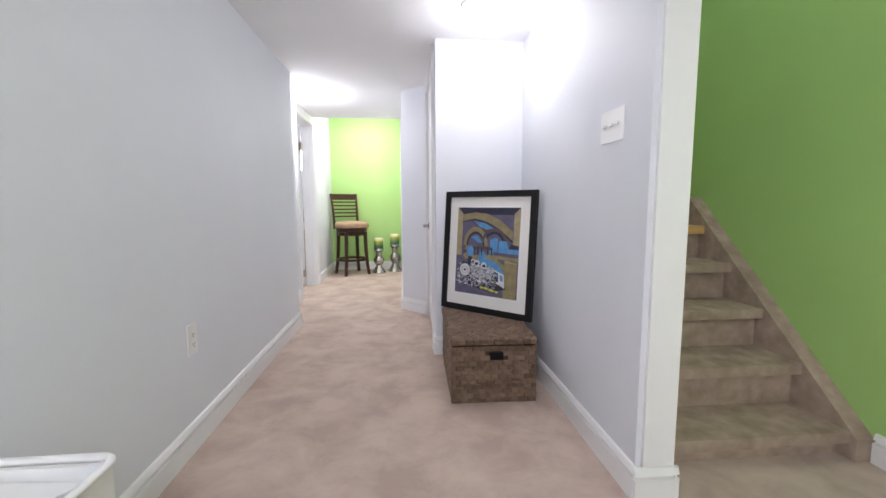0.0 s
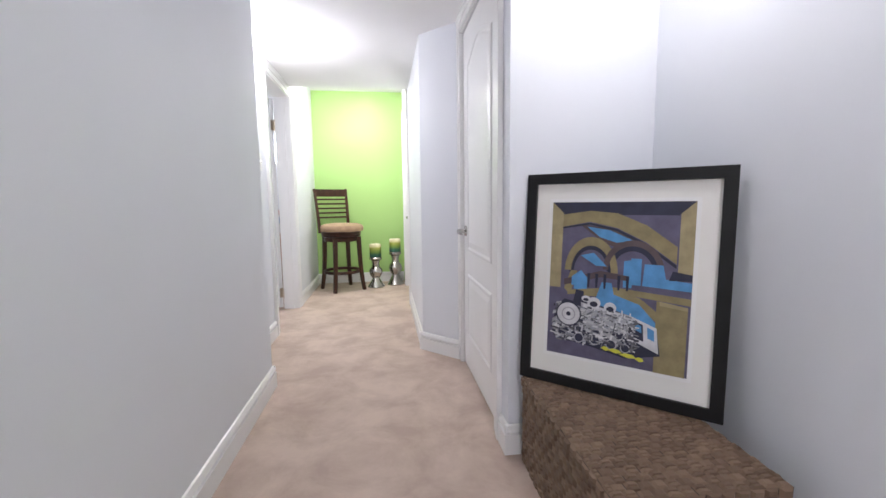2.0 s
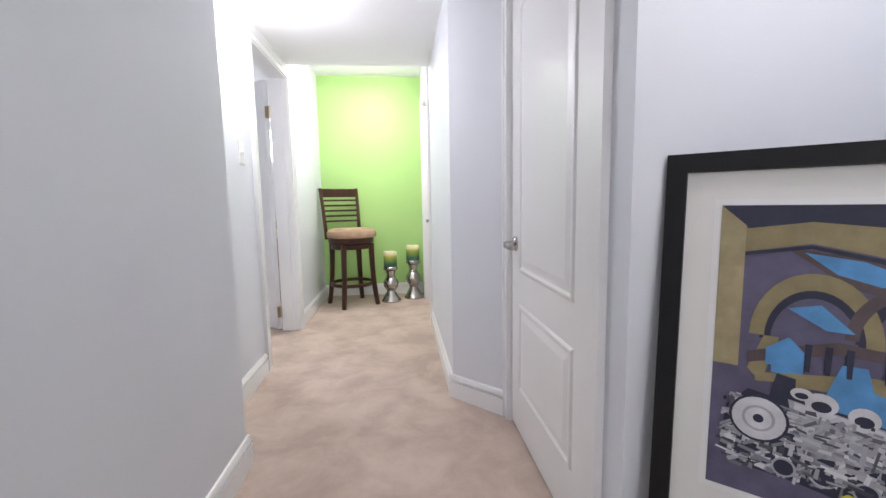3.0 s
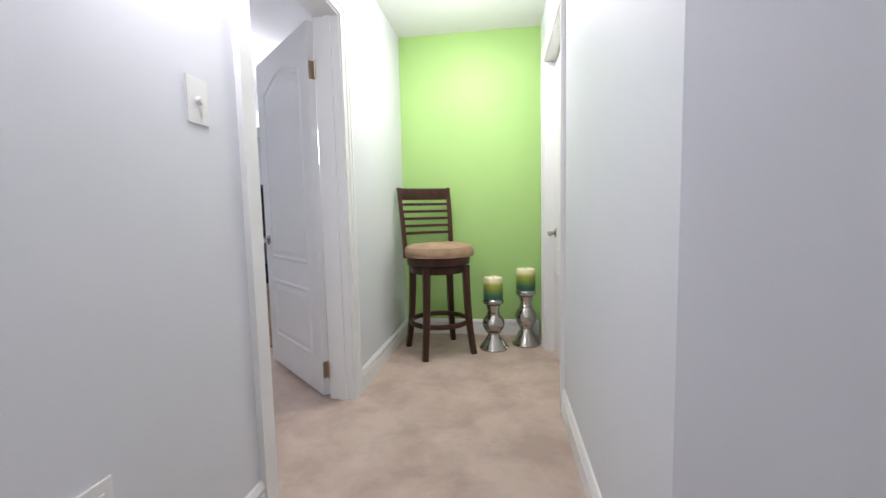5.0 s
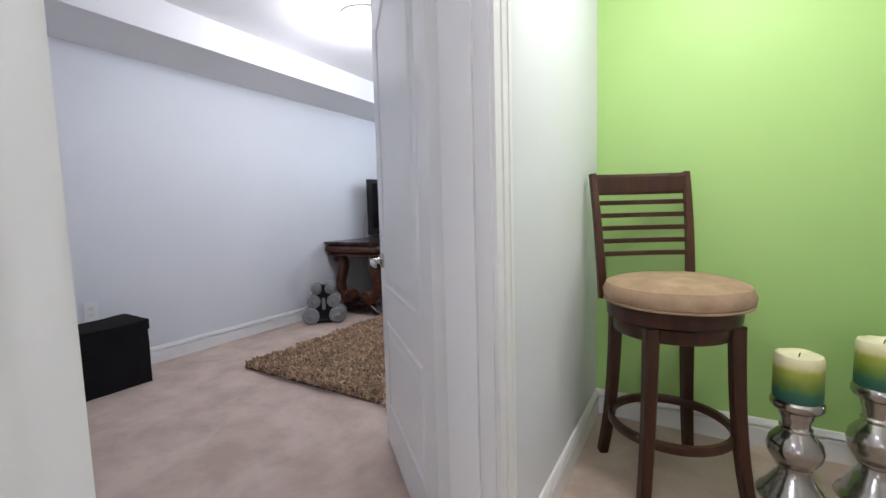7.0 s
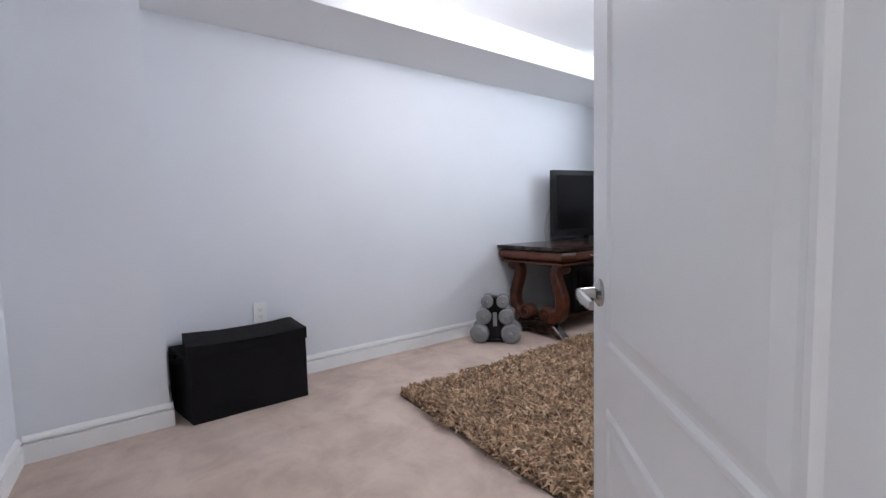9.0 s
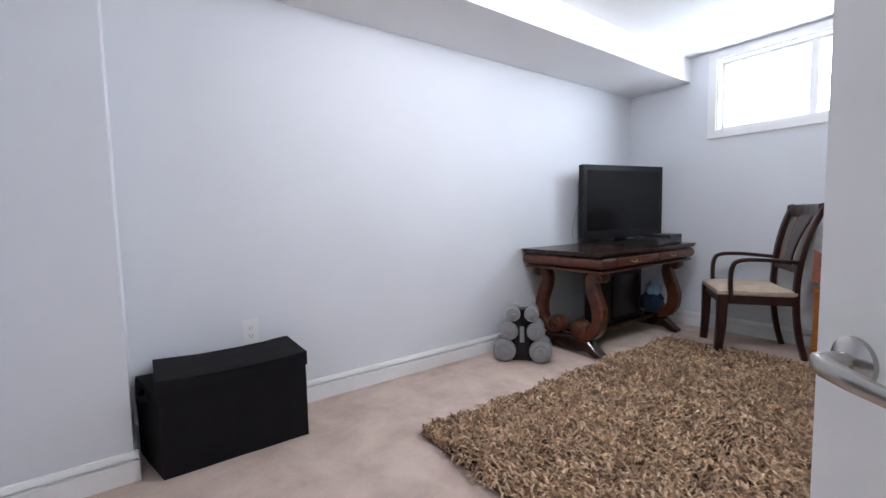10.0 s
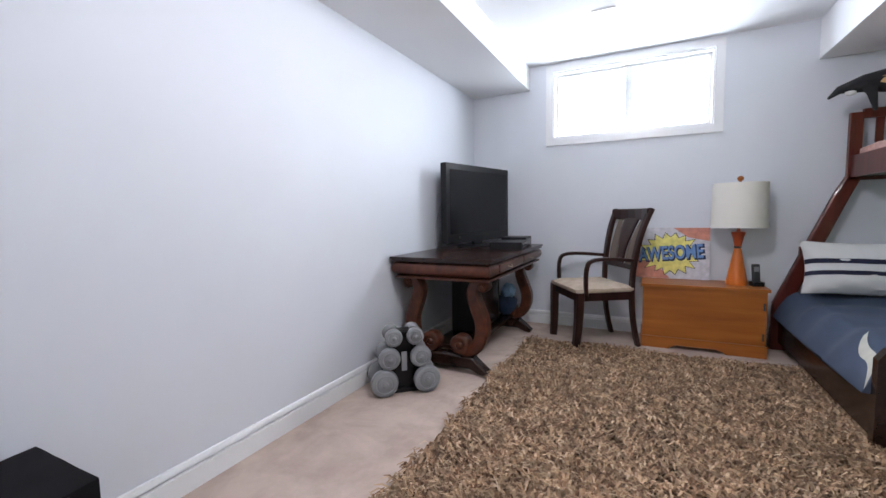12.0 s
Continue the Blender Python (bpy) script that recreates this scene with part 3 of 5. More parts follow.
def candle_set(x, y, h, r):
    s = h / 0.36
    ob = thing("candle_holder", pose(x, y, 0), "tall hammered silver turned candle holder" if h > 0.38 else "hammered silver turned candle holder", "candle holder", "silver candle holders")
    bm = bmesh.new()
    lathe(bm, [(0.0, 0), (0.1, 0), (0.103, 0.008), (0.098, 0.018), (0.088, 0.026), (0.085, 0.032), (0.072, 0.052 * s), (0.069, 0.056 * s), (0.056, 0.08 * s), (0.052, 0.084 * s), (0.044, 0.1 * s), (0.042, 0.112 * s)], 36)
    part("base", bm, SILVER, ob, smooth=True)
    bm = bmesh.new()
    lathe(bm, [(0.041, 0.112 * s), (0.05, 0.118 * s), (0.05, 0.124 * s), (0.06, 0.135 * s), (0.074, 0.16 * s), (0.079, 0.185 * s), (0.073, 0.212 * s), (0.056, 0.234 * s), (0.042, 0.25 * s), (0.046, 0.254 * s), (0.046, 0.26 * s), (0.04, 0.266 * s), (0.041, 0.285 * s), (0.047, 0.30 * s), (0.047, 0.306 * s), (0.052, 0.32 * s)], 36)
    part("stem", bm, SILVER, ob, smooth=True)
    bm = bmesh.new()
    lathe(bm, [(0.044, 0.32 * s), (0.068, 0.328 * s), (0.073, 0.336 * s), (0.073, 0.352 * s), (0.066, h), (0.0, h)], 36)
    part("cup", bm, SILVER, ob, smooth=True)
    c = thing("pillar_candle", pose(x, y, h), "thick pillar candle layered cream, olive and teal green", "candle", "pillar candles")
    bm = bmesh.new()
    lathe(bm, [(0.0, 0.0005), (r, 0.0005), (r + 0.001, 0.01), (r, 0.14), (r - 0.004, 0.152), (r - 0.012, 0.154), (r - 0.02, 0.146), (0.0, 0.141)], 36)
    for v in bm.verts:
        if v.co.z > 0.13:
            v.co.z += 0.004 * noise.noise(Vector((v.co.x * 30, v.co.y * 30, x * 9)))
    part("wax", bm, CANDLE_WAX, c, smooth=True)
    bm = bmesh.new()
    sweep(bm, [(0, 0, 0.14), (0.001, 0, 0.15), (0.004, 0, 0.157)], 0.003, 0.003)
    part("wick", bm, DARK_SLOT, c, "short dark wick")


candle_set(-0.376, 6.115, 0.355, 0.067)
candle_set(-0.145, 6.225, 0.40, 0.067)

WICKER = by_island("woven_seagrass", [(0.115, 0.07, 0.044), (0.155, 0.098, 0.063), (0.20, 0.13, 0.085), (0.13, 0.08, 0.051)], 0.7)
WICKER_DARK = mat("dark_wicker_core", (0.045, 0.028, 0.018), 0.9, vary=0.2, scale=30)


def strand(bm, x0, x1, z0, z1, y, d, lean):
    """One flat reed bulging towards -y, its upper face a little rounded."""
    qx, qz = (x1 - x0) * 0.22, (z1 - z0) * 0.2
    low = [bm.verts.new((x, y, z)) for x, z in ((x0, z0), (x1, z0 + lean), (x1, z1 + lean), (x0, z1))]
    up = [bm.verts.new((x, y - d, z)) for x, z in ((x0 + qx, z0 + qz), (x1 - qx, z0 + qz + lean), (x1 - qx, z1 - qz + lean), (x0 + qx, z1 - qz))]
    bm.faces.new(up)
    for k in range(4):
        bm.faces.new((low[k], low[(k + 1) % 4], up[(k + 1) % 4], up[k]))


def weave(name, m, w, h, nx, nz, parent, hole=None, label="", blocks=True):
    """A woven panel in x and z, facing -y: rows of long reeds over broad upright ones, in brick bond."""
    bm = bmesh.new()
    cw, ch = w / nx, h / nz
    rnd = random.Random(len(name) + nx)
    for j in range(nz):
        upright = blocks and j % 4 in (1, 2)
        for i in range(-1, nx + 1):
            off = 0.5 * (j % 2) + rnd.uniform(-0.06, 0.06)
            a0, a1 = (i + off) * cw, (i + off + 1) * cw
            b0, b1 = j * ch - rnd.uniform(0, 0.08) * ch, (j + 1) * ch + rnd.uniform(0, 0.08) * ch
            b0, b1 = max(0, b0), min(h, b1)
            d = 0.0065
            if upright and (i + j) % 2:
                a0, a1, d = a0 + 0.1 * cw, a1 - 0.1 * cw, 0.003
            elif upright:
                a0, a1 = a0 - 0.12 * cw, a1 + 0.12 * cw
            a0, a1 = max(0, a0), min(w, a1)
            if a1 - a0 < 0.2 * cw:
                continue
            x, z = (a0 + a1) / 2, (b0 + b1) / 2
            if hole and hole[0] < x < hole[1] and hole[2] < z < hole[3]:
                continue
            if upright or rnd.random() < 0.4:
                strand(bm, a0, a1, b0, b1, rnd.uniform(-0.002, 0.0), d, rnd.uniform(-0.05, 0.05) * ch)
            else:
                zm = b0 + (b1 - b0) * rnd.uniform(0.42, 0.58)
                strand(bm, a0, a1, b0, zm, rnd.uniform(-0.002, 0.0), d, rnd.uniform(-0.05, 0.05) * ch)
                strand(bm, a0, a1, zm, b1, rnd.uniform(-0.002, 0.0), d, rnd.uniform(-0.05, 0.05) * ch)
    bmesh.ops.transform(bm, matrix=m, verts=bm.verts)
    return tagged(part(name, bm, WICKER, parent, label), kind="stuff")


def wicker_chest(m, w, d, h):
    """Origin at the front left foot; x across, y to the back."""
    ob = thing("wicker_chest", m, "brown woven seagrass storage chest with closed lid", "storage chest")
    lh = 0.042
    part("body", B((0.006, w - 0.006, 0.006, d - 0.006, 0, h - lh)), WICKER_DARK, ob, bevel=0.004)
    part("lid", B((-0.001, w + 0.001, -0.001, d + 0.001, h - lh + 0.010, h - 0.006)), WICKER_DARK, ob, bevel=0.006)
    hz = h - lh
    hole = (w * 0.42, w * 0.62, hz - 0.075, hz - 0.025)
    weave("front_panel", Matrix.Translation((0, 0.006, 0)), w, hz, 10, 12, ob, hole)
    weave("side_panel", Matrix.Translation((0.006, d, 0)) @ pose(0, 0, 0, 0, 0, -90), d, hz, 15, 12, ob)
    weave("side_panel", Matrix.Translation((w - 0.006, 0, 0)) @ pose(0, 0, 0, 0, 0, 90), d, hz, 15, 12, ob)
    weave("lid_top", Matrix.Translation((0, 0, h - 0.006)) @ pose(0, 0, 0, -90), w, d, 13, 24, ob, blocks=False)
    weave("lid_edge", Matrix.Translation((-0.001, -0.001, h - lh + 0.009)), w, lh - 0.012, 12, 1, ob)
    weave("lid_edge", Matrix.Translation((-0.001, d, h - lh + 0.009)) @ pose(0, 0, 0, 0, 0, -90), d, lh - 0.012, 18, 1, ob)
    # No opening is cut; a black plate gives the shade inside the hand hole.
    part("hand_hole_shade", B((w * 0.435, w * 0.605, 0.002, 0.008, hz - 0.07, hz - 0.032)), BLACK_CLOTH, ob, "black plate for the shade inside the hand hole")


wicker_chest(pose(0.226, 1.985, 0, 0, 0, -1.5), 0.43, 0.665, 0.335)


def flat_colour(name, c, rough=0.6):
    return mat(name, c, rough, vary=0.2, scale=25, fine=160)


def framed_picture(m, w, h):
    """x across, z up from the bottom edge, front towards -y."""
    ob = thing("framed_picture", m, "black framed print of a locomotive under stone arches", "picture")
    f = 0.036
    part("frame", B((-w / 2, w / 2, 0, 0.026, 0, f), (-w / 2, w / 2, 0, 0.026, h - f, h), (-w / 2, -w / 2 + f, 0, 0.026, f, h - f), (w / 2 - f, w / 2, 0, 0.026, f, h - f)), BLACK_WOOD, ob, "black wooden frame", bevel=0.003)
    part("mat_board", B((-w / 2 + f, w / 2 - f, 0.012, 0.02, f, h - f)), PAPER, ob, "white mat board")
    x0, x1, z0, z1 = -w / 2 + 0.096, w / 2 - 0.098, 0.11, h - 0.1
    part("mat_edge", B((x0 - 0.012, x1 + 0.012, 0.0105, 0.0119, z0 - 0.012, z1 + 0.012)), WHITE_PLASTIC, ob, "white inner mat edge")
    slate = flat_colour("slate_purple_print", (0.105, 0.095, 0.16))
    ochre = flat_colour("ochre_print", (0.25, 0.205, 0.105))
    ochre2 = flat_colour("light_ochre_print", (0.33, 0.275, 0.155))
    dark = flat_colour("navy_print", (0.022, 0.024, 0.05))
    blue = flat_colour("sky_blue_print", (0.08, 0.26, 0.52))
    brown = flat_colour("umber_print", (0.09, 0.065, 0.07))
    pale = by_island("locomotive_print", [(0.55, 0.55, 0.58), (0.04, 0.04, 0.06), (0.68, 0.68, 0.70), (0.3, 0.31, 0.36), (0.02, 0.02, 0.03), (0.6, 0.6, 0.63)], 0.6)
    W, HH = x1 - x0, z1 - z0
    art = part("artwork", B((x0, x1, 0.0095, 0.0104, z0, z1)), slate, ob, "painted print in slate, ochre and blue")
    depth = [0.0094]

    def shape(pts, material):
        bm = bmesh.new()
        plate(bm, [(x0 + W * a, z0 + HH * b) for a, b in pts], depth[0] - 0.0002, depth[0])
        depth[0] -= 0.00012
        part("painted_shape", bm, material, art)

    def arch(cx, cz, r, t, a0, a1, material, sq=1.0, n=18):
        pts = [(cx + (r + t) * math.cos(radians(a0 + (a1 - a0) * i / n)), cz + sq * (r + t) * math.sin(radians(a0 + (a1 - a0) * i / n))) for i in range(n + 1)]
        pts += [(cx + r * math.cos(radians(a1 + (a0 - a1) * i / n)), cz + sq * r * math.sin(radians(a1 + (a0 - a1) * i / n))) for i in range(n + 1)]
        shape(pts, material)
    shape([(0, 1), (1, 1), (0.9, 0.92), (0.1, 0.92)], dark)
    shape([(0, 1), (0.09, 0.93), (0.09, 0.44), (0, 0.44)], ochre2)
    shape([(1, 1), (0.91, 0.93), (0.91, 0.56), (1, 0.56)], ochre2)
    shape([(0.09, 0.92), (0.09, 0.84), (0.3, 0.875), (0.5, 0.84), (0.7, 0.76), (0.9, 0.64), (0.9, 0.74), (0.7, 0.86), (0.5, 0.93), (0.3, 0.945)], ochre)
    shape([(0.22, 0.86), (0.5, 0.83), (0.72, 0.73), (0.6, 0.70), (0.42, 0.74), (0.32, 0.80)], brown)
    shape([(0.28, 0.845), (0.45, 0.825), (0.62, 0.765), (0.5, 0.75), (0.38, 0.78)], blue)
    arch(0.32, 0.55, 0.13, 0.035, 0, 180, dark, 1.15)
    arch(0.62, 0.57, 0.14, 0.04, 10, 180, dark, 0.95)
    shape([(0.09, 0.84), (0.3, 0.87), (0.5, 0.835), (0.7, 0.755), (0.9, 0.635), (0.9, 0.615), (0.7, 0.735), (0.5, 0.82), (0.3, 0.858), (0.09, 0.828)], dark)
    arch(0.32, 0.56, 0.15, 0.05, 0, 180, ochre, 1.1)
    arch(0.62, 0.58, 0.17, 0.04, 10, 180, brown, 0.9)
    shape([(0.17, 0.56), (0.12, 0.44), (0.17, 0.40), (0.22, 0.56)], ochre)
    shape([(0.2, 0.52), (0.3, 0.53), (0.3, 0.44), (0.2, 0.44)], blue)
    shape([(0.24, 0.66), (0.34, 0.68), (0.44, 0.60), (0.36, 0.60)], blue)
    shape([(0.56, 0.64), (0.62, 0.65), (0.62, 0.48), (0.56, 0.48)], blue)
    shape([(0.70, 0.63), (0.82, 0.63), (0.84, 0.55), (1.0, 0.54), (1.0, 0.49), (0.69, 0.50)], blue)
    shape([(0.12, 0.50), (0.4, 0.57), (0.6, 0.55), (0.6, 0.52), (0.4, 0.53), (0.12, 0.46)], brown)
    shape([(0.15, 0.43), (0.5, 0.475), (1, 0.45), (1, 0.41), (0.5, 0.44), (0.15, 0.40)], ochre)
    shape([(0.2, 0.37), (0.33, 0.405), (0.5, 0.41), (0.68, 0.37), (0.80, 0.29), (0.80, 0.35), (0.68, 0.425), (0.5, 0.455), (0.3, 0.44)], ochre)
    shape([(0.41, 0.50), (0.48, 0.50), (0.5, 0.43), (0.68, 0.385), (0.80, 0.28), (0.80, 0.12), (0.52, 0.2), (0.36, 0.37)], blue)
    shape([(0.79, 0.42), (0.985, 0.40), (0.985, 0), (0.79, 0)], ochre)
    shape([(0.81, 0.42), (0.985, 0.40), (0.985, 0.38), (0.81, 0.395)], ochre2)
    shape([(0.60, 0.50), (0.61, 0.66), (0.68, 0.66), (0.68, 0.50)], blue)
    shape([(0.88, 0.60), (1.0, 0.585), (1.0, 0.55), (0.86, 0.545)], dark)
    shape([(0.18, 0.52), (0.25, 0.565), (0.30, 0.52), (0.30, 0.465), (0.18, 0.465)], blue)
    for u in (0.30, 0.36, 0.42, 0.52, 0.58):
        shape([(u, 0.55), (u + 0.022, 0.55), (u + 0.018, 0.46), (u + 0.004, 0.46)], dark)
    # the locomotive: dark mass, boiler, cab, domes, wheels, then bits of pipework
    steel = flat_colour("steel_print", (0.36, 0.36, 0.40))
    chalk = flat_colour("chalk_print", (0.58, 0.58, 0.61))
    shape([(0.04, 0.14), (0.06, 0.30), (0.13, 0.37), (0.20, 0.36), (0.22, 0.44), (0.28, 0.43), (0.28, 0.365), (0.50, 0.34), (0.64, 0.30), (0.80, 0.25), (0.83, 0.10), (0.6, 0.05), (0.3, 0.09), (0.12, 0.10)], dark)
    shape([(0.26, 0.36), (0.62, 0.315), (0.64, 0.20), (0.30, 0.19)], steel)
    shape([(0.28, 0.355), (0.61, 0.31), (0.61, 0.285), (0.28, 0.325)], chalk)
    for cx, cz, rx, rz in ((0.36, 0.365, 0.05, 0.035), (0.48, 0.345, 0.045, 0.035), (0.30, 0.385, 0.035, 0.02)):
        shape([(cx + rx * math.cos(i * math.pi / 8), cz + rz * math.sin(i * math.pi / 8)) for i in range(16)], chalk)
        shape([(cx + 0.6 * rx * math.cos(i * math.pi / 8), cz - 0.25 * rz + 0.5 * rz * math.sin(i * math.pi / 8)) for i in range(16)], dark)
    shape([(0.62, 0.315), (0.80, 0.26), (0.82, 0.11), (0.64, 0.17)], chalk)
    shape([(0.64, 0.29), (0.71, 0.27), (0.72, 0.17), (0.65, 0.19)], dark)
    shape([(0.655, 0.275), (0.70, 0.262), (0.705, 0.22), (0.66, 0.235)], blue)
    shape([(0.74, 0.26), (0.785, 0.245), (0.79, 0.18), (0.745, 0.195)], blue)
    for cx, cz, r in ((0.38, 0.135, 0.045), (0.50, 0.12, 0.04), (0.60, 0.11, 0.035), (0.26, 0.13, 0.04)):
        shape([(cx + r * math.cos(i * math.pi / 8), cz + 0.8 * r * math.sin(i * math.pi / 8)) for i in range(16)], steel)
        shape([(cx + 0.8 * r * math.cos(i * math.pi / 8), cz + 0.64 * r * math.sin(i * math.pi / 8)) for i in range(16)], dark)
    rnd = random.Random(4)
    bm = bmesh.new()
    for i in range(460):
        u = rnd.random()
        cx, cz = 0.05 + 0.62 * u, 0.235 + rnd.uniform(-0.14, 0.12) * (1 - 0.2 * u) - 0.03 * u
        a, b, q = rnd.uniform(0.006, 0.032), rnd.uniform(0.003, 0.008), rnd.choice((-0.12, -0.12, -0.1, 1.4, 0.5)) + rnd.uniform(-0.1, 0.1)
        y = 0.0046 - i * 0.000003
        vs = []
        for px, pz in ((-a, -b), (a, -b), (a, b), (-a, b)):
            px, pz = px * rnd.uniform(0.8, 1.2), pz * rnd.uniform(0.7, 1.3)
            vs.append(bm.verts.new((x0 + W * (cx + px * math.cos(q) - pz * math.sin(q)), y, z0 + HH * (cz + px * math.sin(q) + pz * math.cos(q)))))
        bm.faces.new(vs)
    tagged(part("painted_locomotive", bm, pale, art, "black and white locomotive"), kind="stuff")
    depth[0] = 0.0031
    for r, mm in ((0.10, dark), (0.09, chalk), (0.055, steel), (0.045, chalk), (0.018, dark)):
        shape([(0.17 + r * math.cos(i * math.pi / 12), 0.275 + 0.80 * r * math.sin(i * math.pi / 12)) for i in range(24)], mm)
    acid = flat_colour("acid_yellow_print", (0.60, 0.58, 0.06))
    for k, (u, v, a) in enumerate(((0.53, 0.085, 0.05), (0.62, 0.07, 0.06), (0.46, 0.09, 0.03), (0.70, 0.06, 0.03))):
        shape([(u - a, v), (u - 0.3 * a, v + 0.014), (u + 0.6 * a, v + 0.010), (u + a, v - 0.006), (u + 0.1 * a, v - 0.014)], acid)


framed_picture(Matrix.Translation((0.463, 2.4325, 0.338)) @ pose(0, 0, 0, 0, 0, -43.2) @ pose(0, 0, 0, -4.6), 0.632, 0.742)

# ---- toy bin by the start ----
bin_ = thing("toy_bin", pose(-0.835, 0.2, 0), "white plastic toy bin with a rounded rim and blue lining", "toy bin")
bm = B((0.012, 0.248, 0.012, 0.64, 0.0, 0.012), (0.012, 0.024, 0.024, 0.628, 0.012, 0.49), (0.236, 0.248, 0.024, 0.628, 0.012, 0.49), (0.012, 0.248, 0.012, 0.024, 0.012, 0.49), (0.012, 0.248, 0.628, 0.64, 0.012, 0.49))
part("body", bm, WHITE_PLASTIC, bin_)
bm = bmesh.new()
pts = []
for cx, cy, a0 in ((0.225, 0.617, 0), (0.035, 0.617, 90), (0.035, 0.035, 180), (0.225, 0.035, 270)):
    pts += [(cx + 0.03 * math.cos(radians(a0 + 15 * i)), cy + 0.03 * math.sin(radians(a0 + 15 * i)), 0.497) for i in range(7)]
sweep(bm, pts, 0.016, 0.018, side=(0, 0, 1), round_=True, closed=True)
part("rim", bm, WHITE_PLASTIC, bin_, smooth=True)
part("lining", B((0.229, 0.235, 0.03, 0.622, 0.02, 0.485)), BLUE_PLASTIC, bin_, "light blue lining")
bm = bmesh.new()
vs = [bm.verts.new(p) for p in ((0.026, 0.36, 0.462), (0.215, 0.622, 0.462), (0.026, 0.622, 0.47))]
ws = [bm.verts.new(v.co - Vector((0, 0, 0.012))) for v in vs]
bm.faces.new(vs), bm.faces.new(ws[::-1])
for i in range(3):
    bm.faces.new((vs[i], ws[i], ws[(i + 1) % 3], vs[(i + 1) % 3]))
part("tray", bm, WHITE_PLASTIC, bin_, "white inner tray")
part("inner_lid", B((0.026, 0.228, 0.03, 0.622, 0.42, 0.435)), BLUE_PLASTIC, bin_, "light blue inner lid")

# ---- bedroom things ----
sb = thing("storage_box", pose(-3.925, 5.03, 0), "black folding fabric storage box with lid and handles", "storage box")
W_, D_, H_ = 0.315, 0.565, 0.40
bm = B((0, W_, 0, D_, 0, H_ - 0.06))
bmesh.ops.subdivide_edges(bm, edges=bm.edges, cuts=7, use_grid_fill=True)
for v in bm.verts:
    q = noise.noise(v.co * 7)
    if v.co.y < 0.1:
        v.co.y -= 0.075 * (1 - v.co.x / W_) * (1 - v.co.y / 0.1)
    v.co += Vector((0.006 * q if v.co.x > 0.2 else 0, 0.006 * noise.noise(v.co * 6 + Vector((5, 0, 0))), 0))
part("body", bm, BLACK_CLOTH, sb, smooth=True)
bm = B((-0.004, W_ + 0.008, -0.008, D_ + 0.008, H_ - 0.062, H_))
bmesh.ops.subdivide_edges(bm, edges=bm.edges, cuts=9, use_grid_fill=True)
for v in bm.verts:
    if v.co.z > H_ - 0.01:
        v.co.z -= 0.014 * math.sin(math.pi * min(1, max(0, v.co.y / D_))) + 0.003 * noise.noise(v.co * 12)
    elif v.co.z < H_ - 0.055:
        v.co.z += 0.006 * noise.noise(v.co * 15)
part("lid", bm, BLACK_CLOTH, sb, smooth=True)
for y, s in ((-0.03, -1), (D_ + 0.004, 1)):
    bm = bmesh.new()
    sweep(bm, bez((0.1, y, H_ - 0.085), (0.14, y + s * 0.05, H_ - 0.10), (0.2, y + s * 0.05, H_ - 0.10), (0.24, y, H_ - 0.085)), 0.024, 0.004, side=(0, 0, 1))
    part("handle", bm, BLACK_CLOTH, sb, "black fabric strap handle")

rack = thing("dumbbell_rack", pose(-3.70, 7.14, 0, 0, 0, 42), "small black pyramid dumbbell rack on the carpet", "dumbbell rack")
for y in (-0.035, 0.035):
    bm = bmesh.new()
    sweep(bm, [(-0.15, y, 0.012), (-0.03, y, 0.35), (0.03, y, 0.35), (0.15, y, 0.012)], 0.03, 0.02, side=(0, 1, 0))
    part("side_frame", bm, BLACK_PLASTIC, rack)
part("base", B((-0.15, 0.15, -0.05, 0.05, 0, 0.02)), BLACK_PLASTIC, rack, bevel=0.004)
# Black plate added to fill the dark centre between the dumbbells.
bm = bmesh.new()
plate(bm, [(-0.115, 0.021), (0.115, 0.021), (0.035, 0.33), (-0.035, 0.33)], -0.018, 0.018)
part("dark_centre_fill", bm, BLACK_PLASTIC, rack, bevel=0.003)
part("crossbar", B((-0.04, 0.04, -0.035, 0.035, 0.33, 0.36)), BLACK_PLASTIC, rack, bevel=0.004)
part("label_plate", B((-0.018, 0.012, -0.056, -0.05, 0.13, 0.24)), GREY_IRON, rack, "grey label plate", bevel=0.003)
for r, z, x, ln, lab in ((0.078, 0.079, 0.122, 0.22, "large"), (0.062, 0.212, 0.090, 0.20, "medium"), (0.05, 0.328, 0.062, 0.18, "small")):
    for s in (-1, 1):
        db = thing("dumbbell", pose(-3.70, 7.14, 0, 0, 0, 42) @ pose(s * x, 0, z), lab + " grey vinyl dumbbell on a rack", "dumbbell", "dumbbells on the rack")
        for e, q in ((-1, 90), (1, -90)):
            bm = bmesh.new()
            lathe(bm, [(0.0, 0.0), (r * 0.7, 0.0), (r * 0.95, 0.012), (r, 0.024), (r, 0.04), (r * 0.9, 0.052), (r * 0.66, 0.057), (r * 0.62, 0.053), (r * 0.54, 0.053), (r * 0.5, 0.058), (r * 0.24, 0.059), (r * 0.22, 0.068), (r * 0.1, 0.072), (0, 0.072)], 26, m=Matrix.Translation((0, e * (ln / 2 - 0.06), 0)) @ pose(0, 0, 0, q))
            part("weight_head", bm, GREY_IRON, db, smooth=True)
        bm = bmesh.new()
        sweep(bm, [(0, -ln / 2 + 0.06, 0), (0, 0, 0), (0, ln / 2 - 0.06, 0)], 0.03, 0.03, round_=True)
        part("handle", bm, GREY_IRON, db, smooth=True)

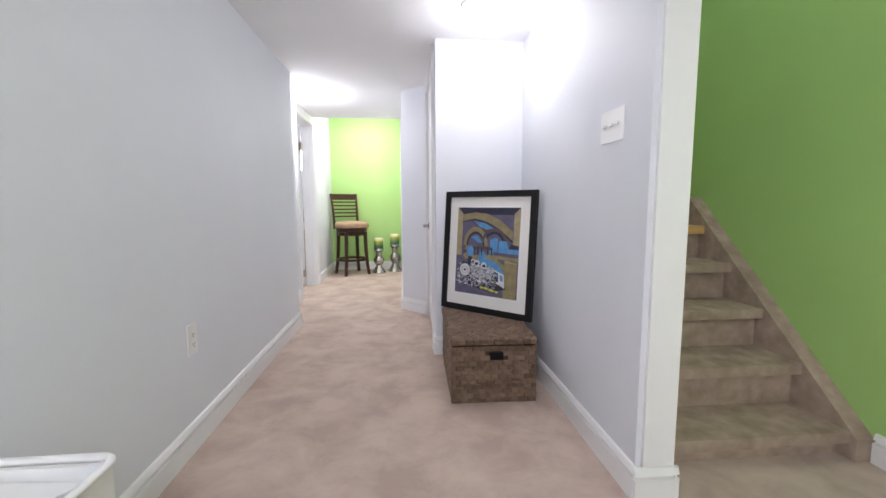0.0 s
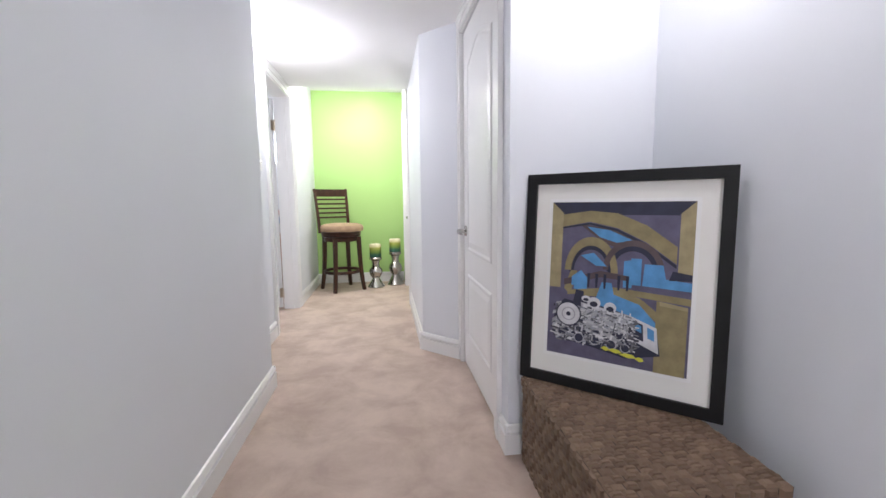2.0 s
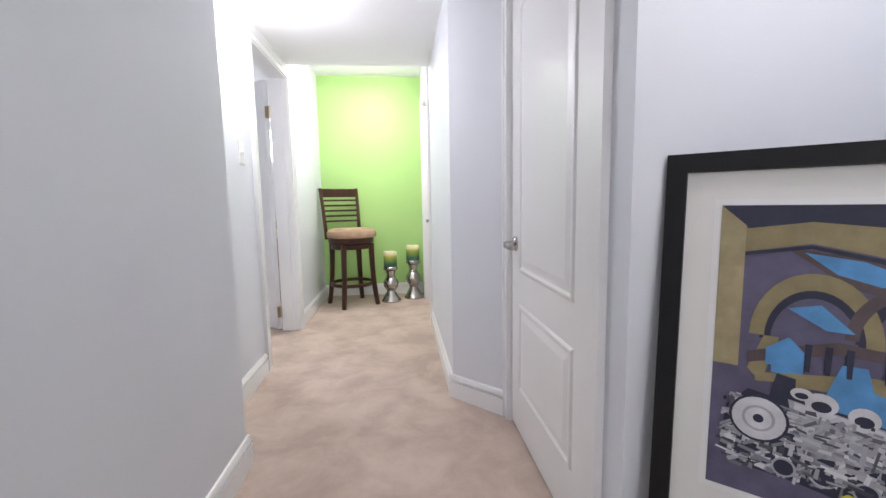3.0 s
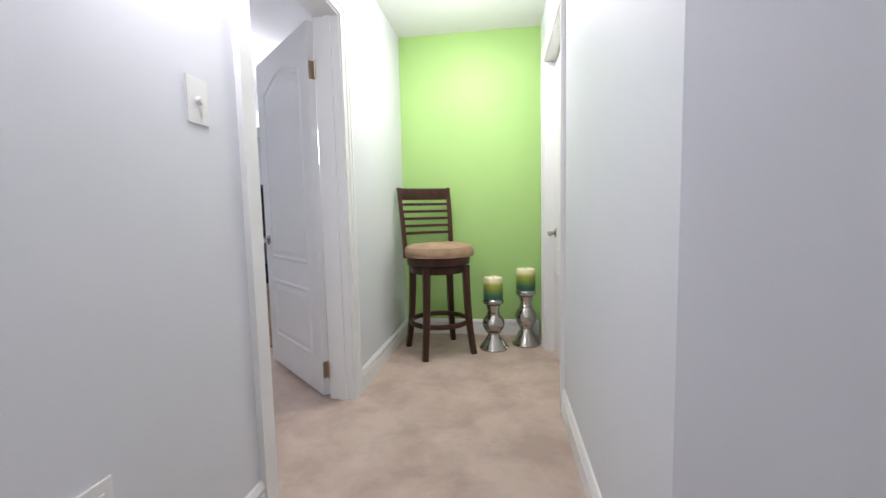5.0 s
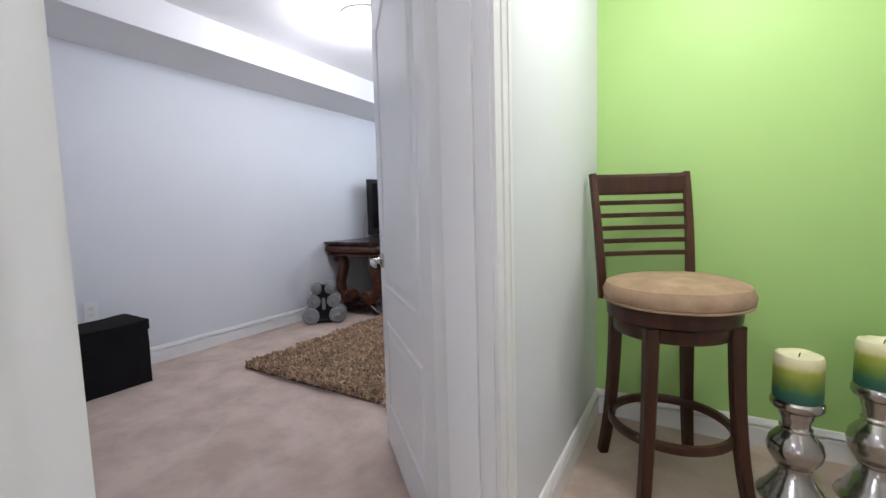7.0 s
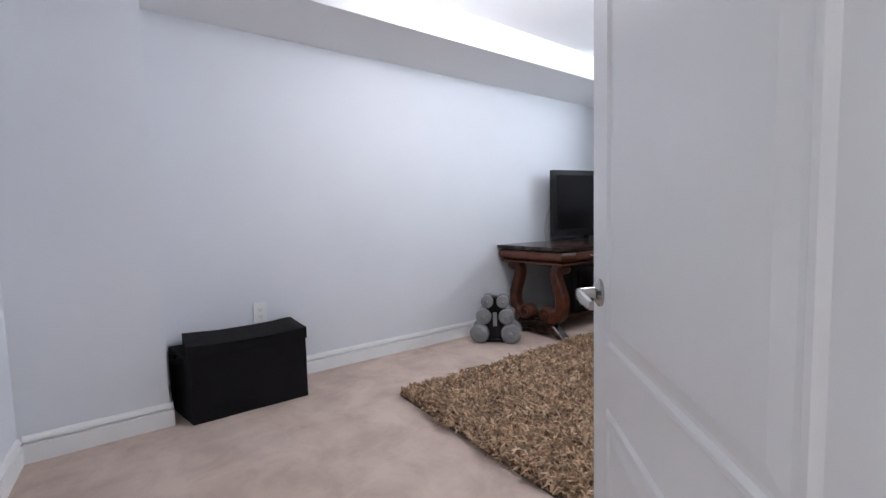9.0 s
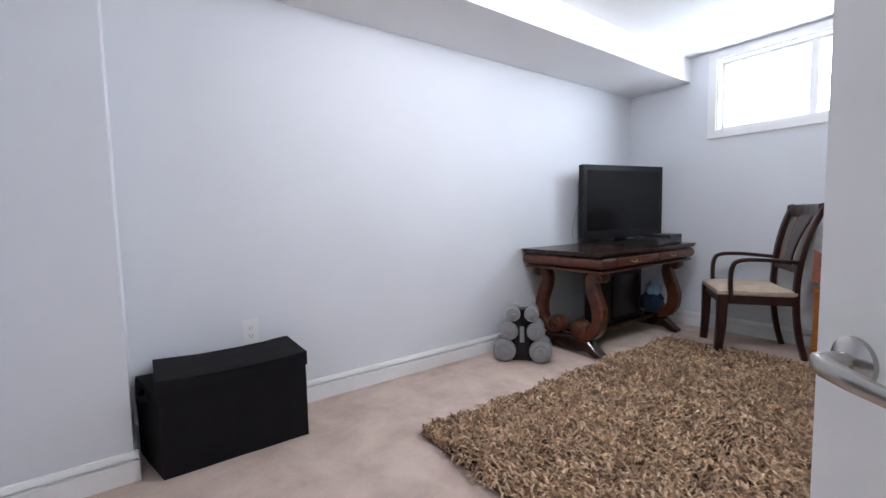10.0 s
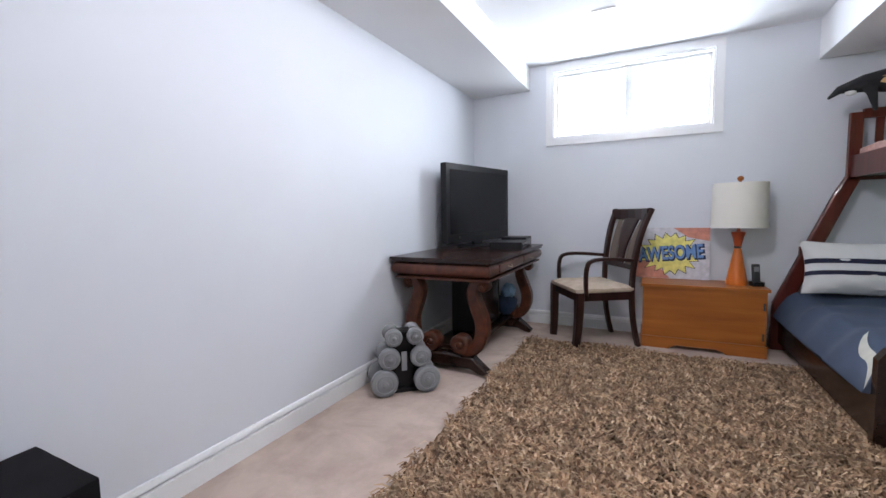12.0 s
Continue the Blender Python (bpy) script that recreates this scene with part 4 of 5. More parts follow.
# desk
DX0, DX1, DY0, DY1, DZ = -3.945, -3.245, 7.395, 8.715, 0.748
desk = thing("desk", pose(0, 0, 0), "dark cherry library desk with carved scroll legs", "desk")
part("top", B((DX0, DX1, DY0, DY1, DZ - 0.014, DZ), (DX0 + 0.008, DX1 - 0.008, DY0 + 0.008, DY1 - 0.008, DZ - 0.03, DZ - 0.0145)), CHERRY_DARK, desk, "polished dark desk top", bevel=0.005)
a0, a1, b0, b1 = DX0 + 0.03, DX1 - 0.03, DY0 + 0.03, DY1 - 0.03
bm = bmesh.new()
prev = None
for d, z in ((0.012, DZ - 0.031), (0.0, DZ - 0.036), (-0.012, DZ - 0.045), (-0.020, DZ - 0.058), (-0.0225, DZ - 0.072), (-0.021, DZ - 0.088), (-0.014, DZ - 0.102), (-0.002, DZ - 0.113), (0.012, DZ - 0.120), (0.014, DZ - 0.124), (-0.006, DZ - 0.128), (-0.008, DZ - 0.136), (-0.002, DZ - 0.142)):
    ring = [bm.verts.new(p) for p in ((a0 + d, b0 + d, z), (a1 - d, b0 + d, z), (a1 - d, b1 - d, z), (a0 + d, b1 - d, z))]
    if prev:
        for i in range(4):
            bm.faces.new((prev[i], prev[(i + 1) % 4], ring[(i + 1) % 4], ring[i]))
    prev = ring
bm.faces.new(prev)
part("apron", bm, CHERRY, desk, "bulged cherry apron", smooth=True)
for y in (DY0 + 0.38, DY1 - 0.38):
    part("drawer_front", B((a1 + 0.012, a1 + 0.0255, y - 0.2, y + 0.2, DZ - 0.098, DZ - 0.048)), CHERRY, desk, bevel=0.002)
    bm = bmesh.new()
    sweep(bm, bez((a1 + 0.024, y - 0.035, DZ - 0.07), (a1 + 0.046, y - 0.03, DZ - 0.085), (a1 + 0.046, y + 0.03, DZ - 0.085), (a1 + 0.024, y + 0.035, DZ - 0.07)), 0.006, 0.006, round_=True)
    part("drawer_pull", bm, BRASS, desk, "small brass pull", smooth=True)
for y in (DY0 + 0.13, DY1 - 0.13):
    for x, s in ((-3.38, 1), (-3.82, -1)):
        pts = bez((x + s * 0.045, y, DZ - 0.155), (x - s * 0.09, y, DZ - 0.17), (x + s * 0.0, y, 0.45), (x + s * 0.03, y, 0.34), 9) + bez((x + s * 0.03, y, 0.34), (x + s * 0.05, y, 0.2), (x - s * 0.03, y, 0.12), (x - s * 0.13, y, 0.155), 9)[1:]
        bm = bmesh.new()
        sweep(bm, pts, 0.085, [0.062 + 0.025 * math.sin(i / 18 * math.pi) for i in range(len(pts))], side=(0, 1, 0))
        part("scroll_leg", bm, CHERRY, desk)
        for cx, cz, rr in ((x + s * 0.045, DZ - 0.178, 0.037), (x - s * 0.115, 0.185, 0.066)):
            bm = bmesh.new()
            lathe(bm, [(0, -0.052), (rr * 0.28, -0.05), (rr * 0.38, -0.042), (rr * 0.5, -0.046), (rr * 0.7, -0.05), (rr * 0.92, -0.044), (rr, -0.034), (rr, 0.034), (rr * 0.92, 0.044), (rr * 0.7, 0.05), (rr * 0.5, 0.046), (rr * 0.38, 0.042), (rr * 0.28, 0.05), (0, 0.052)], 24, m=Matrix.Translation((cx, y, cz)) @ pose(0, 0, 0, 90))
            part("scroll", bm, CHERRY, desk, smooth=True)
    bm = bmesh.new()
    sweep(bm, [(-3.31, y, 0.014), (-3.35, y, 0.03), (-3.42, y, 0.075), (-3.6, y, 0.08), (-3.78, y, 0.075), (-3.85, y, 0.03), (-3.89, y, 0.014)], 0.085, [0.022, 0.05, 0.08, 0.09, 0.08, 0.05, 0.022], side=(0, 1, 0))
    part("foot_rail", bm, CHERRY_DARK, desk, "dark foot rail with paw ends")
part("shelf", B((-3.74, -3.46, DY0 + 0.17, DY1 - 0.17, 0.125, 0.15)), CHERRY_DARK, desk, "low stretcher shelf", bevel=0.004)
# Plain black box, widened to fill the dark space under the desk.
shelf_block = thing("dark_shelf_box", pose(-3.62, 8.15, 0.1505), "large black box filling the dark space under the desk", "computer")
part("case", B((-0.12, 0.09, -0.24, 0.24, 0, 0.40)), BLACK_PLASTIC, shelf_block, bevel=0.006)
part("box_front", B((0.0901, 0.097, -0.19, 0.19, 0.02, 0.36)), SCREEN, shelf_block, bevel=0.003)
bag = thing("toy_sack", pose(-3.52, 8.55, 0.1505), "small blue and white cloth bag on the desk shelf", "bag")
for nm, c, q, sc, lab in (("bag_body", (0.03, 0.06, 0.12), (0, 0, 0.09), (0.085, 0.1, 0.1), ""), ("bag_top", (0.25, 0.42, 0.6), (0.02, -0.01, 0.2), (0.06, 0.07, 0.07), "light blue top")):
    bm = bmesh.new()
    bmesh.ops.create_icosphere(bm, subdivisions=3, radius=1)
    for v in bm.verts:
        v.co = v.co * (1 + 0.22 * noise.noise(v.co * 2.3))
        v.co = Vector((v.co.x * sc[0] + q[0], v.co.y * sc[1] + q[1], max(0, v.co.z * sc[2] + q[2])))
    part(nm, bm, flat_colour(nm + "_cloth", c, 0.9), bag, lab, smooth=True)

# television, boxes on the desk
ang = math.degrees(math.atan2(8.86 - 7.99, -3.62 + 3.83))
tv = thing("television", pose(-3.725, 8.425, DZ, 0, 0, ang), "black flat television on a stand, switched off", "television")
part("casing", B((-0.447, 0.447, -0.022, 0.034, 0.042, 0.662)), BLACK_PLASTIC, tv, bevel=0.024, segments=4)
part("screen", B((-0.405, 0.405, -0.0245, -0.0221, 0.115, 0.615)), SCREEN, tv, "dark glossy screen")
part("back_cover", B((-0.3, 0.3, 0.0345, 0.07, 0.15, 0.55)), BLACK_PLASTIC, tv, bevel=0.02)
part("neck", B((-0.06, 0.06, 0.0, 0.028, 0.014, 0.046)), BLACK_PLASTIC, tv)
bm = bmesh.new()
lathe(bm, [(0.13, 0), (0.13, 0.006), (0.11, 0.013), (0, 0.014)], 36)
for v in bm.verts:
    v.co.x *= 1.9
part("stand_base", bm, BLACK_PLASTIC, tv, smooth=True)
part("badge", B((-0.3, -0.27, -0.0233, -0.0221, 0.078, 0.087)), CHROME, tv, "small silver badge")
for nm, x, y, rz, w, d, h, lab in (("set_top_box", -3.40, 8.24, 8, 0.24, 0.30, 0.055, "flat black set-top box on the desk"), ("game_console", -3.42, 8.52, 4, 0.2, 0.24, 0.075, "black console box on the desk")):
    g = thing(nm, pose(x, y, DZ, 0, 0, rz), lab, "media box")
    part("case", B((-w / 2, w / 2, -d / 2, d / 2, 0.004, h)), BLACK_PLASTIC, g, bevel=0.006)
    part("front_panel", B((w / 2 + 0.0002, w / 2 + 0.003, -d / 2 + 0.01, d / 2 - 0.01, 0.012, h - 0.012)), SCREEN, g)
    part("feet", B((-w / 2 + 0.01, w / 2 - 0.01, -d / 2 + 0.01, d / 2 - 0.01, 0, 0.004)), DARK_SLOT, g)
cable = bmesh.new()
sweep(cable, bez((-3.87, 8.02, 1.1), (-3.90, 7.97, 0.95), (-3.92, 7.96, 0.85), (-3.90, 7.99, DZ + 0.004), 14), 0.0028, 0.0028, round_=True)
tagged(finish("television_cable", cable, BLACK_PLASTIC, smooth=True), "thin black cable hanging behind the television", "cable")


PAD = mat("taupe_back_cloth", (0.17, 0.132, 0.108), 0.9, vary=0.1, scale=14, bump=0.4, fine=240)


ESPRESSO = wood("espresso_stain", (0.016, 0.006, 0.005), (0.042, 0.014, 0.010), 0.3, axis=2)


def arm_chair(m):
    """Front towards -y."""
    ob = thing("dining_armchair", m, "dark walnut dining armchair with beige padded seat", "chair")
    for sx in (-1, 1):
        bm = bmesh.new()
        sweep(bm, bez((sx * 0.23, -0.215, 0.43), (sx * 0.235, -0.22, 0.3), (sx * 0.225, -0.215, 0.15), (sx * 0.21, -0.235, 0.0)), [0.07 - 0.0018 * i for i in range(11)], [0.062 - 0.0014 * i for i in range(11)])
        part("front_leg", bm, ESPRESSO, ob)
        bm = bmesh.new()
        sweep(bm, bez((sx * 0.195, 0.27, 0.0), (sx * 0.2, 0.19, 0.25), (sx * 0.2, 0.195, 0.55), (sx * 0.215, 0.235, 0.75), 8) + bez((sx * 0.215, 0.235, 0.75), (sx * 0.222, 0.255, 0.86), (sx * 0.235, 0.285, 0.95), (sx * 0.24, 0.325, 1.035), 6)[1:], [0.04] * 7 + [0.05] * 8, 0.034)
        part("back_leg", bm, ESPRESSO, ob)
        bm = bmesh.new()
        sweep(bm, bez((sx * 0.215, 0.215, 0.655), (sx * 0.245, 0.05, 0.67), (sx * 0.25, -0.1, 0.69), (sx * 0.25, -0.15, 0.655), 10) + bez((sx * 0.25, -0.15, 0.655), (sx * 0.25, -0.185, 0.62), (sx * 0.248, -0.175, 0.52), (sx * 0.243, -0.17, 0.41), 8)[1:], 0.034, 0.026)
        part("arm", bm, ESPRESSO, ob)
        part("side_rail", B((sx * 0.215 - 0.012, sx * 0.215 + 0.012, -0.19, 0.19, 0.365, 0.425)), ESPRESSO, ob)
    part("front_rail", B((-0.205, 0.205, -0.228, -0.203, 0.365, 0.425)), ESPRESSO, ob)
    part("rear_rail", B((-0.18, 0.18, 0.18, 0.204, 0.365, 0.425)), ESPRESSO, ob)
    bm = B((-0.232, 0.232, -0.24, 0.2, 0.425, 0.472))
    bmesh.ops.subdivide_edges(bm, edges=bm.edges, cuts=9, use_grid_fill=True)
    for v in bm.verts:
        e = max(abs(v.co.x) / 0.232, abs(v.co.y + 0.02) / 0.22)
        if v.co.z > 0.455:
            v.co.z += 0.012 - 0.03 * e ** 7 + 0.004 * noise.noise(v.co * 11)
        elif v.co.z > 0.43:
            v.co.x, v.co.y = v.co.x * (1 + 0.03 * e ** 8), (v.co.y + 0.02) * (1 + 0.03 * e ** 8) - 0.02
        v.co.x *= 1 - 0.1 * (v.co.y + 0.24)
    part("seat_cushion", bm, BEIGE, ob, "beige suede seat cushion", bevel=0, smooth=True)
    bm = bmesh.new()
    sweep(bm, [(0.245 * u, 0.30 + 0.03 * (1 - u * u), 0.995) for u in (-1, -0.6, -0.2, 0.2, 0.6, 1)], 0.085, 0.026, side=(0, 0, 1))
    part("top_rail", bm, ESPRESSO, ob)
    bm = bmesh.new()
    sweep(bm, [(0.205 * u, 0.215 + 0.01 * (1 - u * u), 0.60) for u in (-1, -0.5, 0, 0.5, 1)], 0.04, 0.022, side=(0, 0, 1))
    part("lower_rail", bm, ESPRESSO, ob)
    bm = bmesh.new()
    sweep(bm, bez((0, 0.222, 0.6), (0, 0.232, 0.72), (0, 0.265, 0.85), (0, 0.325, 0.97), 8), [0.10, 0.098, 0.1, 0.11, 0.13, 0.15, 0.17, 0.19, 0.2], 0.014)
    part("splat", bm, ESPRESSO, ob, "flared centre splat")
    for sx in (-1, 1):
        bm = bmesh.new()
        sweep(bm, bez((sx * 0.118, 0.226, 0.6), (sx * 0.122, 0.238, 0.72), (sx * 0.135, 0.268, 0.85), (sx * 0.155, 0.324, 0.965), 8), [0.10, 0.10, 0.098, 0.094, 0.088, 0.08, 0.072, 0.062, 0.055], 0.010)
        part("back_pad", bm, PAD, ob, "taupe upholstered back panel")


arm_chair(pose(-2.815, 8.55, 0, 0, 0, -57))

# chest, canvas, lamp, phone
ch = thing("blanket_chest", pose(-2.465, 8.555, 0, 0, 0, 0), "honey pine blanket chest with a bracket base", "chest")
CW, CD, CH = 0.775, 0.34, 0.478
part("body", B((0.008, CW - 0.008, 0.008, CD, 0.075, CH - 0.022)), PINE, ch, bevel=0.003)
part("lid", B((-0.006, CW + 0.006, -0.006, CD, CH - 0.021, CH)), PINE, ch, "hinged pine lid", bevel=0.005)
bm = bmesh.new()
plate(bm, [(0, 0), (0.185, 0), (0.195, 0.012), (0.215, 0.02), (0.235, 0.03), (CW - 0.29, 0.03), (CW - 0.265, 0.02), (CW - 0.245, 0.012), (CW - 0.235, 0), (CW, 0), (CW, 0.074), (0, 0.074)], -0.004, 0.014)
part("plinth", bm, PINE, ch, "scalloped bracket plinth")
for x in (0, CW - 0.014):
    part("side_plinth", B((x, x + 0.014, 0.0145, CD, 0, 0.074)), PINE, ch)
part("base_moulding", B((-0.004, CW + 0.004, -0.006, CD, 0.0745, 0.086)), PINE, ch, bevel=0.004)
for z in (0.12, 0.33):
    part("corner_bracket", B((CW - 0.03, CW - 0.018, 0.0055, 0.0078, z, z + 0.05)), CHROME, ch, "small steel corner bracket")

cv = thing("word_canvas", Matrix.Translation((-2.27, 8.862, CH + 0.002)) @ pose(0, 0, 0, -6), "comic style canvas with the blue word AWESOME", "canvas print")
part("canvas", B((-0.27, 0.27, 0, 0.02, 0, 0.405)), flat_colour("pale_canvas", (0.62, 0.60, 0.64)), cv, bevel=0.003)
coral = flat_colour("coral_ink", (0.62, 0.25, 0.18))
for pts in ([(-0.268, 0.002), (-0.268, 0.24), (-0.12, 0.14), (0.0, 0.002)], [(0.268, 0.403), (0.268, 0.30), (0.12, 0.33), (0.02, 0.403)]):
    bm = bmesh.new()
    plate(bm, pts, -0.0012, -0.0002)
    part("ink_shape", bm, coral, cv, "coral colour patch")
for k, (material, sc, y) in enumerate(((flat_colour("black_ink", (0.02, 0.02, 0.03)), 1.05, -0.0014), (flat_colour("yellow_ink", (0.80, 0.73, 0.22)), 1.0, -0.002))):
    rnd = random.Random(7)
    pts = []
    for i in range(36):
        g = i * math.pi / 18
        r = (1.0 if i % 2 == 0 else 0.74) * rnd.uniform(0.92, 1.06) * sc
        pts.append((0.22 * r * math.cos(g), 0.20 + 0.175 * r * math.sin(g)))
    bm = bmesh.new()
    plate(bm, pts, y, y + 0.0005)
    part("starburst", bm, material, cv, "yellow starburst" if k else "black outline")
for material, off, y, size in ((flat_colour("navy_ink", (0.02, 0.03, 0.08)), (0.006, -0.006), -0.003, 0.112), (flat_colour("blue_ink", (0.15, 0.29, 0.60)), (0, 0), -0.0045, 0.11)):
    cu = bpy.data.curves.new("word", "FONT")
    cu.body, cu.size, cu.extrude, cu.align_x, cu.align_y = "AWESOME", size, 0.0005, "CENTER", "CENTER"
    cu.offset = 0.0075 if y > -0.004 else 0.0025
    tmp = new("word", cu)
    bpy.context.view_layer.update()
    me = bpy.data.meshes.new_from_object(tmp.evaluated_get(bpy.context.evaluated_depsgraph_get()))
    bpy.data.objects.remove(tmp)
    me.transform(Matrix.Translation((off[0], y, 0.20 + off[1])) @ pose(0, 0, 0, 90, 0, 0) @ pose(0, 0, 0, 0, 0, 5) @ Matrix.Diagonal((0.86, 1.35, 1, 1)))
    me.materials.clear()
    me.materials.append(material)
    o = new("lettering", me)
    o.parent = cv

lamp = thing("table_lamp", pose(-1.85, 8.735, CH), "orange hourglass table lamp with white drum shade", "table lamp")
ORANGE = mat("orange_ceramic", (0.62, 0.16, 0.025), 0.3, vary=0.06)
bm = bmesh.new()
lathe(bm, [(0, 0), (0.066, 0), (0.068, 0.008), (0.05, 0.11), (0.028, 0.23), (0.022, 0.262)], 32)
part("base", bm, ORANGE, lamp, "glossy orange cone base", smooth=True)
bm = bmesh.new()
lathe(bm, [(0.021, 0.262), (0.024, 0.266), (0.024, 0.274), (0.021, 0.278)], 24)
part("collar", bm, DARK_SLOT, lamp, "dark collar", smooth=True)
bm = bmesh.new()
lathe(bm, [(0.022, 0.278), (0.034, 0.34), (0.045, 0.375), (0.04, 0.38), (0.012, 0.385), (0.01, 0.45), (0, 0.45)], 32)
part("neck", bm, mat("red_orange_ceramic", (0.42, 0.07, 0.02), 0.3), lamp, "red-orange flared neck", smooth=True)
bm = bmesh.new()
lathe(bm, [(0.170, 0.412), (0.172, 0.412), (0.166, 0.727), (0.164, 0.727), (0.162, 0.722), (0.168, 0.417), (0.170, 0.412)], 48)
bmesh.ops.delete(bm, geom=[f for f in bm.faces if len(f.verts) > 4], context="FACES")
SHADE = mat("linen_shade", (0.82, 0.79, 0.72), 0.85, vary=0.03, bump=0.4, fine=300)
part("shade", bm, SHADE, lamp, "cream linen drum shade", smooth=True)
bm = bmesh.new()
for q in range(3):
    sweep(bm, [(0, 0, 0.717), (0.164 * math.cos(q * 2.09), 0.164 * math.sin(q * 2.09), 0.717)], 0.005, 0.005, side=(0, 0, 1))
lathe(bm, [(0.006, 0.45), (0.006, 0.727)], 10)
part("harp", bm, CHROME, lamp)
bm = bmesh.new()
lathe(bm, [(0.008, 0.727), (0.01, 0.735), (0.008, 0.741), (0.018, 0.749), (0.021, 0.761), (0.015, 0.773), (0.006, 0.777), (0.0, 0.779)], 20)
part("finial", bm, PINE, lamp, "turned wooden finial", smooth=True)
ph = thing("cordless_phone", pose(-1.735, 8.70, CH, 0, 0, 15), "black cordless phone standing in its charging cradle", "phone")
part("cradle", B((-0.035, 0.035, -0.03, 0.035, 0, 0.03)), BLACK_PLASTIC, ph, bevel=0.006)
bm = B((-0.024, 0.024, -0.004, 0.022, 0.02, 0.155))
bmesh.ops.transform(bm, matrix=pose(0, 0, 0, -8), verts=bm.verts)
part("handset", bm, mat("grey_black_plastic", (0.04, 0.042, 0.045), 0.35), ph, bevel=0.007)
bm = B((-0.016, 0.016, -0.006, -0.0045, 0.10, 0.135))
bmesh.ops.transform(bm, matrix=pose(0, 0, 0, -8), verts=bm.verts)
part("display", bm, GREY_IRON, ph, "grey display")

# bunk bed
BX0, BX1, BY0, BY1 = -1.575, -0.05, 7.36, 8.87
bed = thing("bunk_bed", pose(0, 0, 0), "dark red mahogany bunk bed with slanted posts", "bunk bed")
part("side_rail", B((BX0, BX0 + 0.03, BY0 + 0.045, BY1 - 0.045, 0.06, 0.30)), CHERRY_DARK, bed, "dark low side rail", bevel=0.006)
part("headboard_rail", B((BX0 + 0.1, BX1, BY1 - 0.045, BY1 - 0.01, 0.66, 0.75), (BX0 + 0.03, BX1, BY1 - 0.04, BY1 - 0.012, 0.12, 0.36)), MAHOGANY, bed, bevel=0.004)
part("platform", B((BX0 + 0.031, BX1, BY0 + 0.046, BY1 - 0.046, 0.17, 0.24)), CHERRY_DARK, bed)
bm = bmesh.new()
sweep(bm, [(BX0 + 0.0, BY1 - 0.028, 0.0), (BX0 + 0.01, BY1 - 0.028, 0.33), (-1.27, BY1 - 0.028, 1.10), (-1.215, BY1 - 0.028, 1.22)], [0.1, 0.1, 0.085, 0.075], 0.04, side=(1, 0, 0))
part("slanted_post", bm, MAHOGANY, bed, "slanted mahogany post")
part("upper_post", B((-1.25, -1.185, BY1 - 0.048, BY1 - 0.01, 1.2, 1.64)), MAHOGANY, bed, bevel=0.005)
part("upper_end_rail", B((-1.184, BX1, BY1 - 0.045, BY1 - 0.015, 1.60, 1.66), (-1.184, BX1, BY1 - 0.045, BY1 - 0.015, 1.20, 1.36)), MAHOGANY, bed, bevel=0.004)
for i in range(9):
    part("upper_slat", B((-1.12 + i * 0.12, -1.08 + i * 0.12, BY1 - 0.036, BY1 - 0.022, 1.36, 1.60)), MAHOGANY, bed)
part("upper_side_rail", B((-1.235, -1.205, BY0, BY1 - 0.049, 1.22, 1.36)), MAHOGANY, bed, bevel=0.004)
part("upper_platform", B((-1.204, BX1, BY0, BY1 - 0.05, 1.22, 1.26)), CHERRY_DARK, bed)
pts = [(BX0 - 0.01, 0.0), (BX0 - 0.01, 0.40), (BX0 + 0.02, 0.445), (BX0 + 0.1, 0.475), (BX1, 0.48), (BX1, 0.0)]
bm = bmesh.new()
plate(bm, pts, BY0, BY0 + 0.045)
part("footboard", bm, CHERRY_DARK, bed, "rounded dark footboard", bevel=0.008)
LEAF = mat("cream_print", (0.50, 0.49, 0.43), 0.9, vary=0.1, scale=20)
DUVET = mat("navy_denim_duvet", (0.05, 0.07, 0.115), 0.9, vary=0.15, scale=5, bump=0.4, fine=260)
mt = thing("duvet", pose(0, 0, 0), "rumpled blue duvet with pale leaf motifs", "bedding")
bm = bmesh.new()
nx, ny = 40, 40
grid = []
for i in range(nx + 1):
    row = []
    for j in range(ny + 1):
        x, y = BX0 - 0.035 + (BX1 - BX0 + 0.03) * i / nx, BY0 + 0.05 + (BY1 - BY0 - 0.1) * j / ny
        z = 0.43 + 0.034 * noise.noise(Vector((x * 3.2, y * 4.5, 0))) + 0.02 * noise.noise(Vector((x * 9, y * 6, 3)))
        drop = max(0, 0.16 - (x - BX0 + 0.035)) / 0.16
        z -= 0.17 * drop ** 2.2
        row.append(bm.verts.new((x, y, z)))
    grid.append(row)
for i in range(nx):
    for j in range(ny):
        bm.faces.new((grid[i][j], grid[i + 1][j], grid[i + 1][j + 1], grid[i][j + 1]))
low = [[bm.verts.new((v.co.x, v.co.y, 0.242)) for v in (r[0], r[-1])] for r in (grid[0], grid[-1])]
for f in ((low[0][0], low[0][1], low[1][1], low[1][0]),):
    bm.faces.new(f)
bm.faces.new([grid[i][0] for i in range(nx + 1)] + [low[1][0], low[0][0]])
bm.faces.new([grid[i][-1] for i in range(nx, -1, -1)] + [low[0][1], low[1][1]])
bm.faces.new([grid[0][j] for j in range(ny, -1, -1)] + [low[0][0], low[0][1]])
bm.faces.new([grid[-1][j] for j in range(ny + 1)] + [low[1][1], low[1][0]])
part("cover", bm, DUVET, mt, smooth=True)


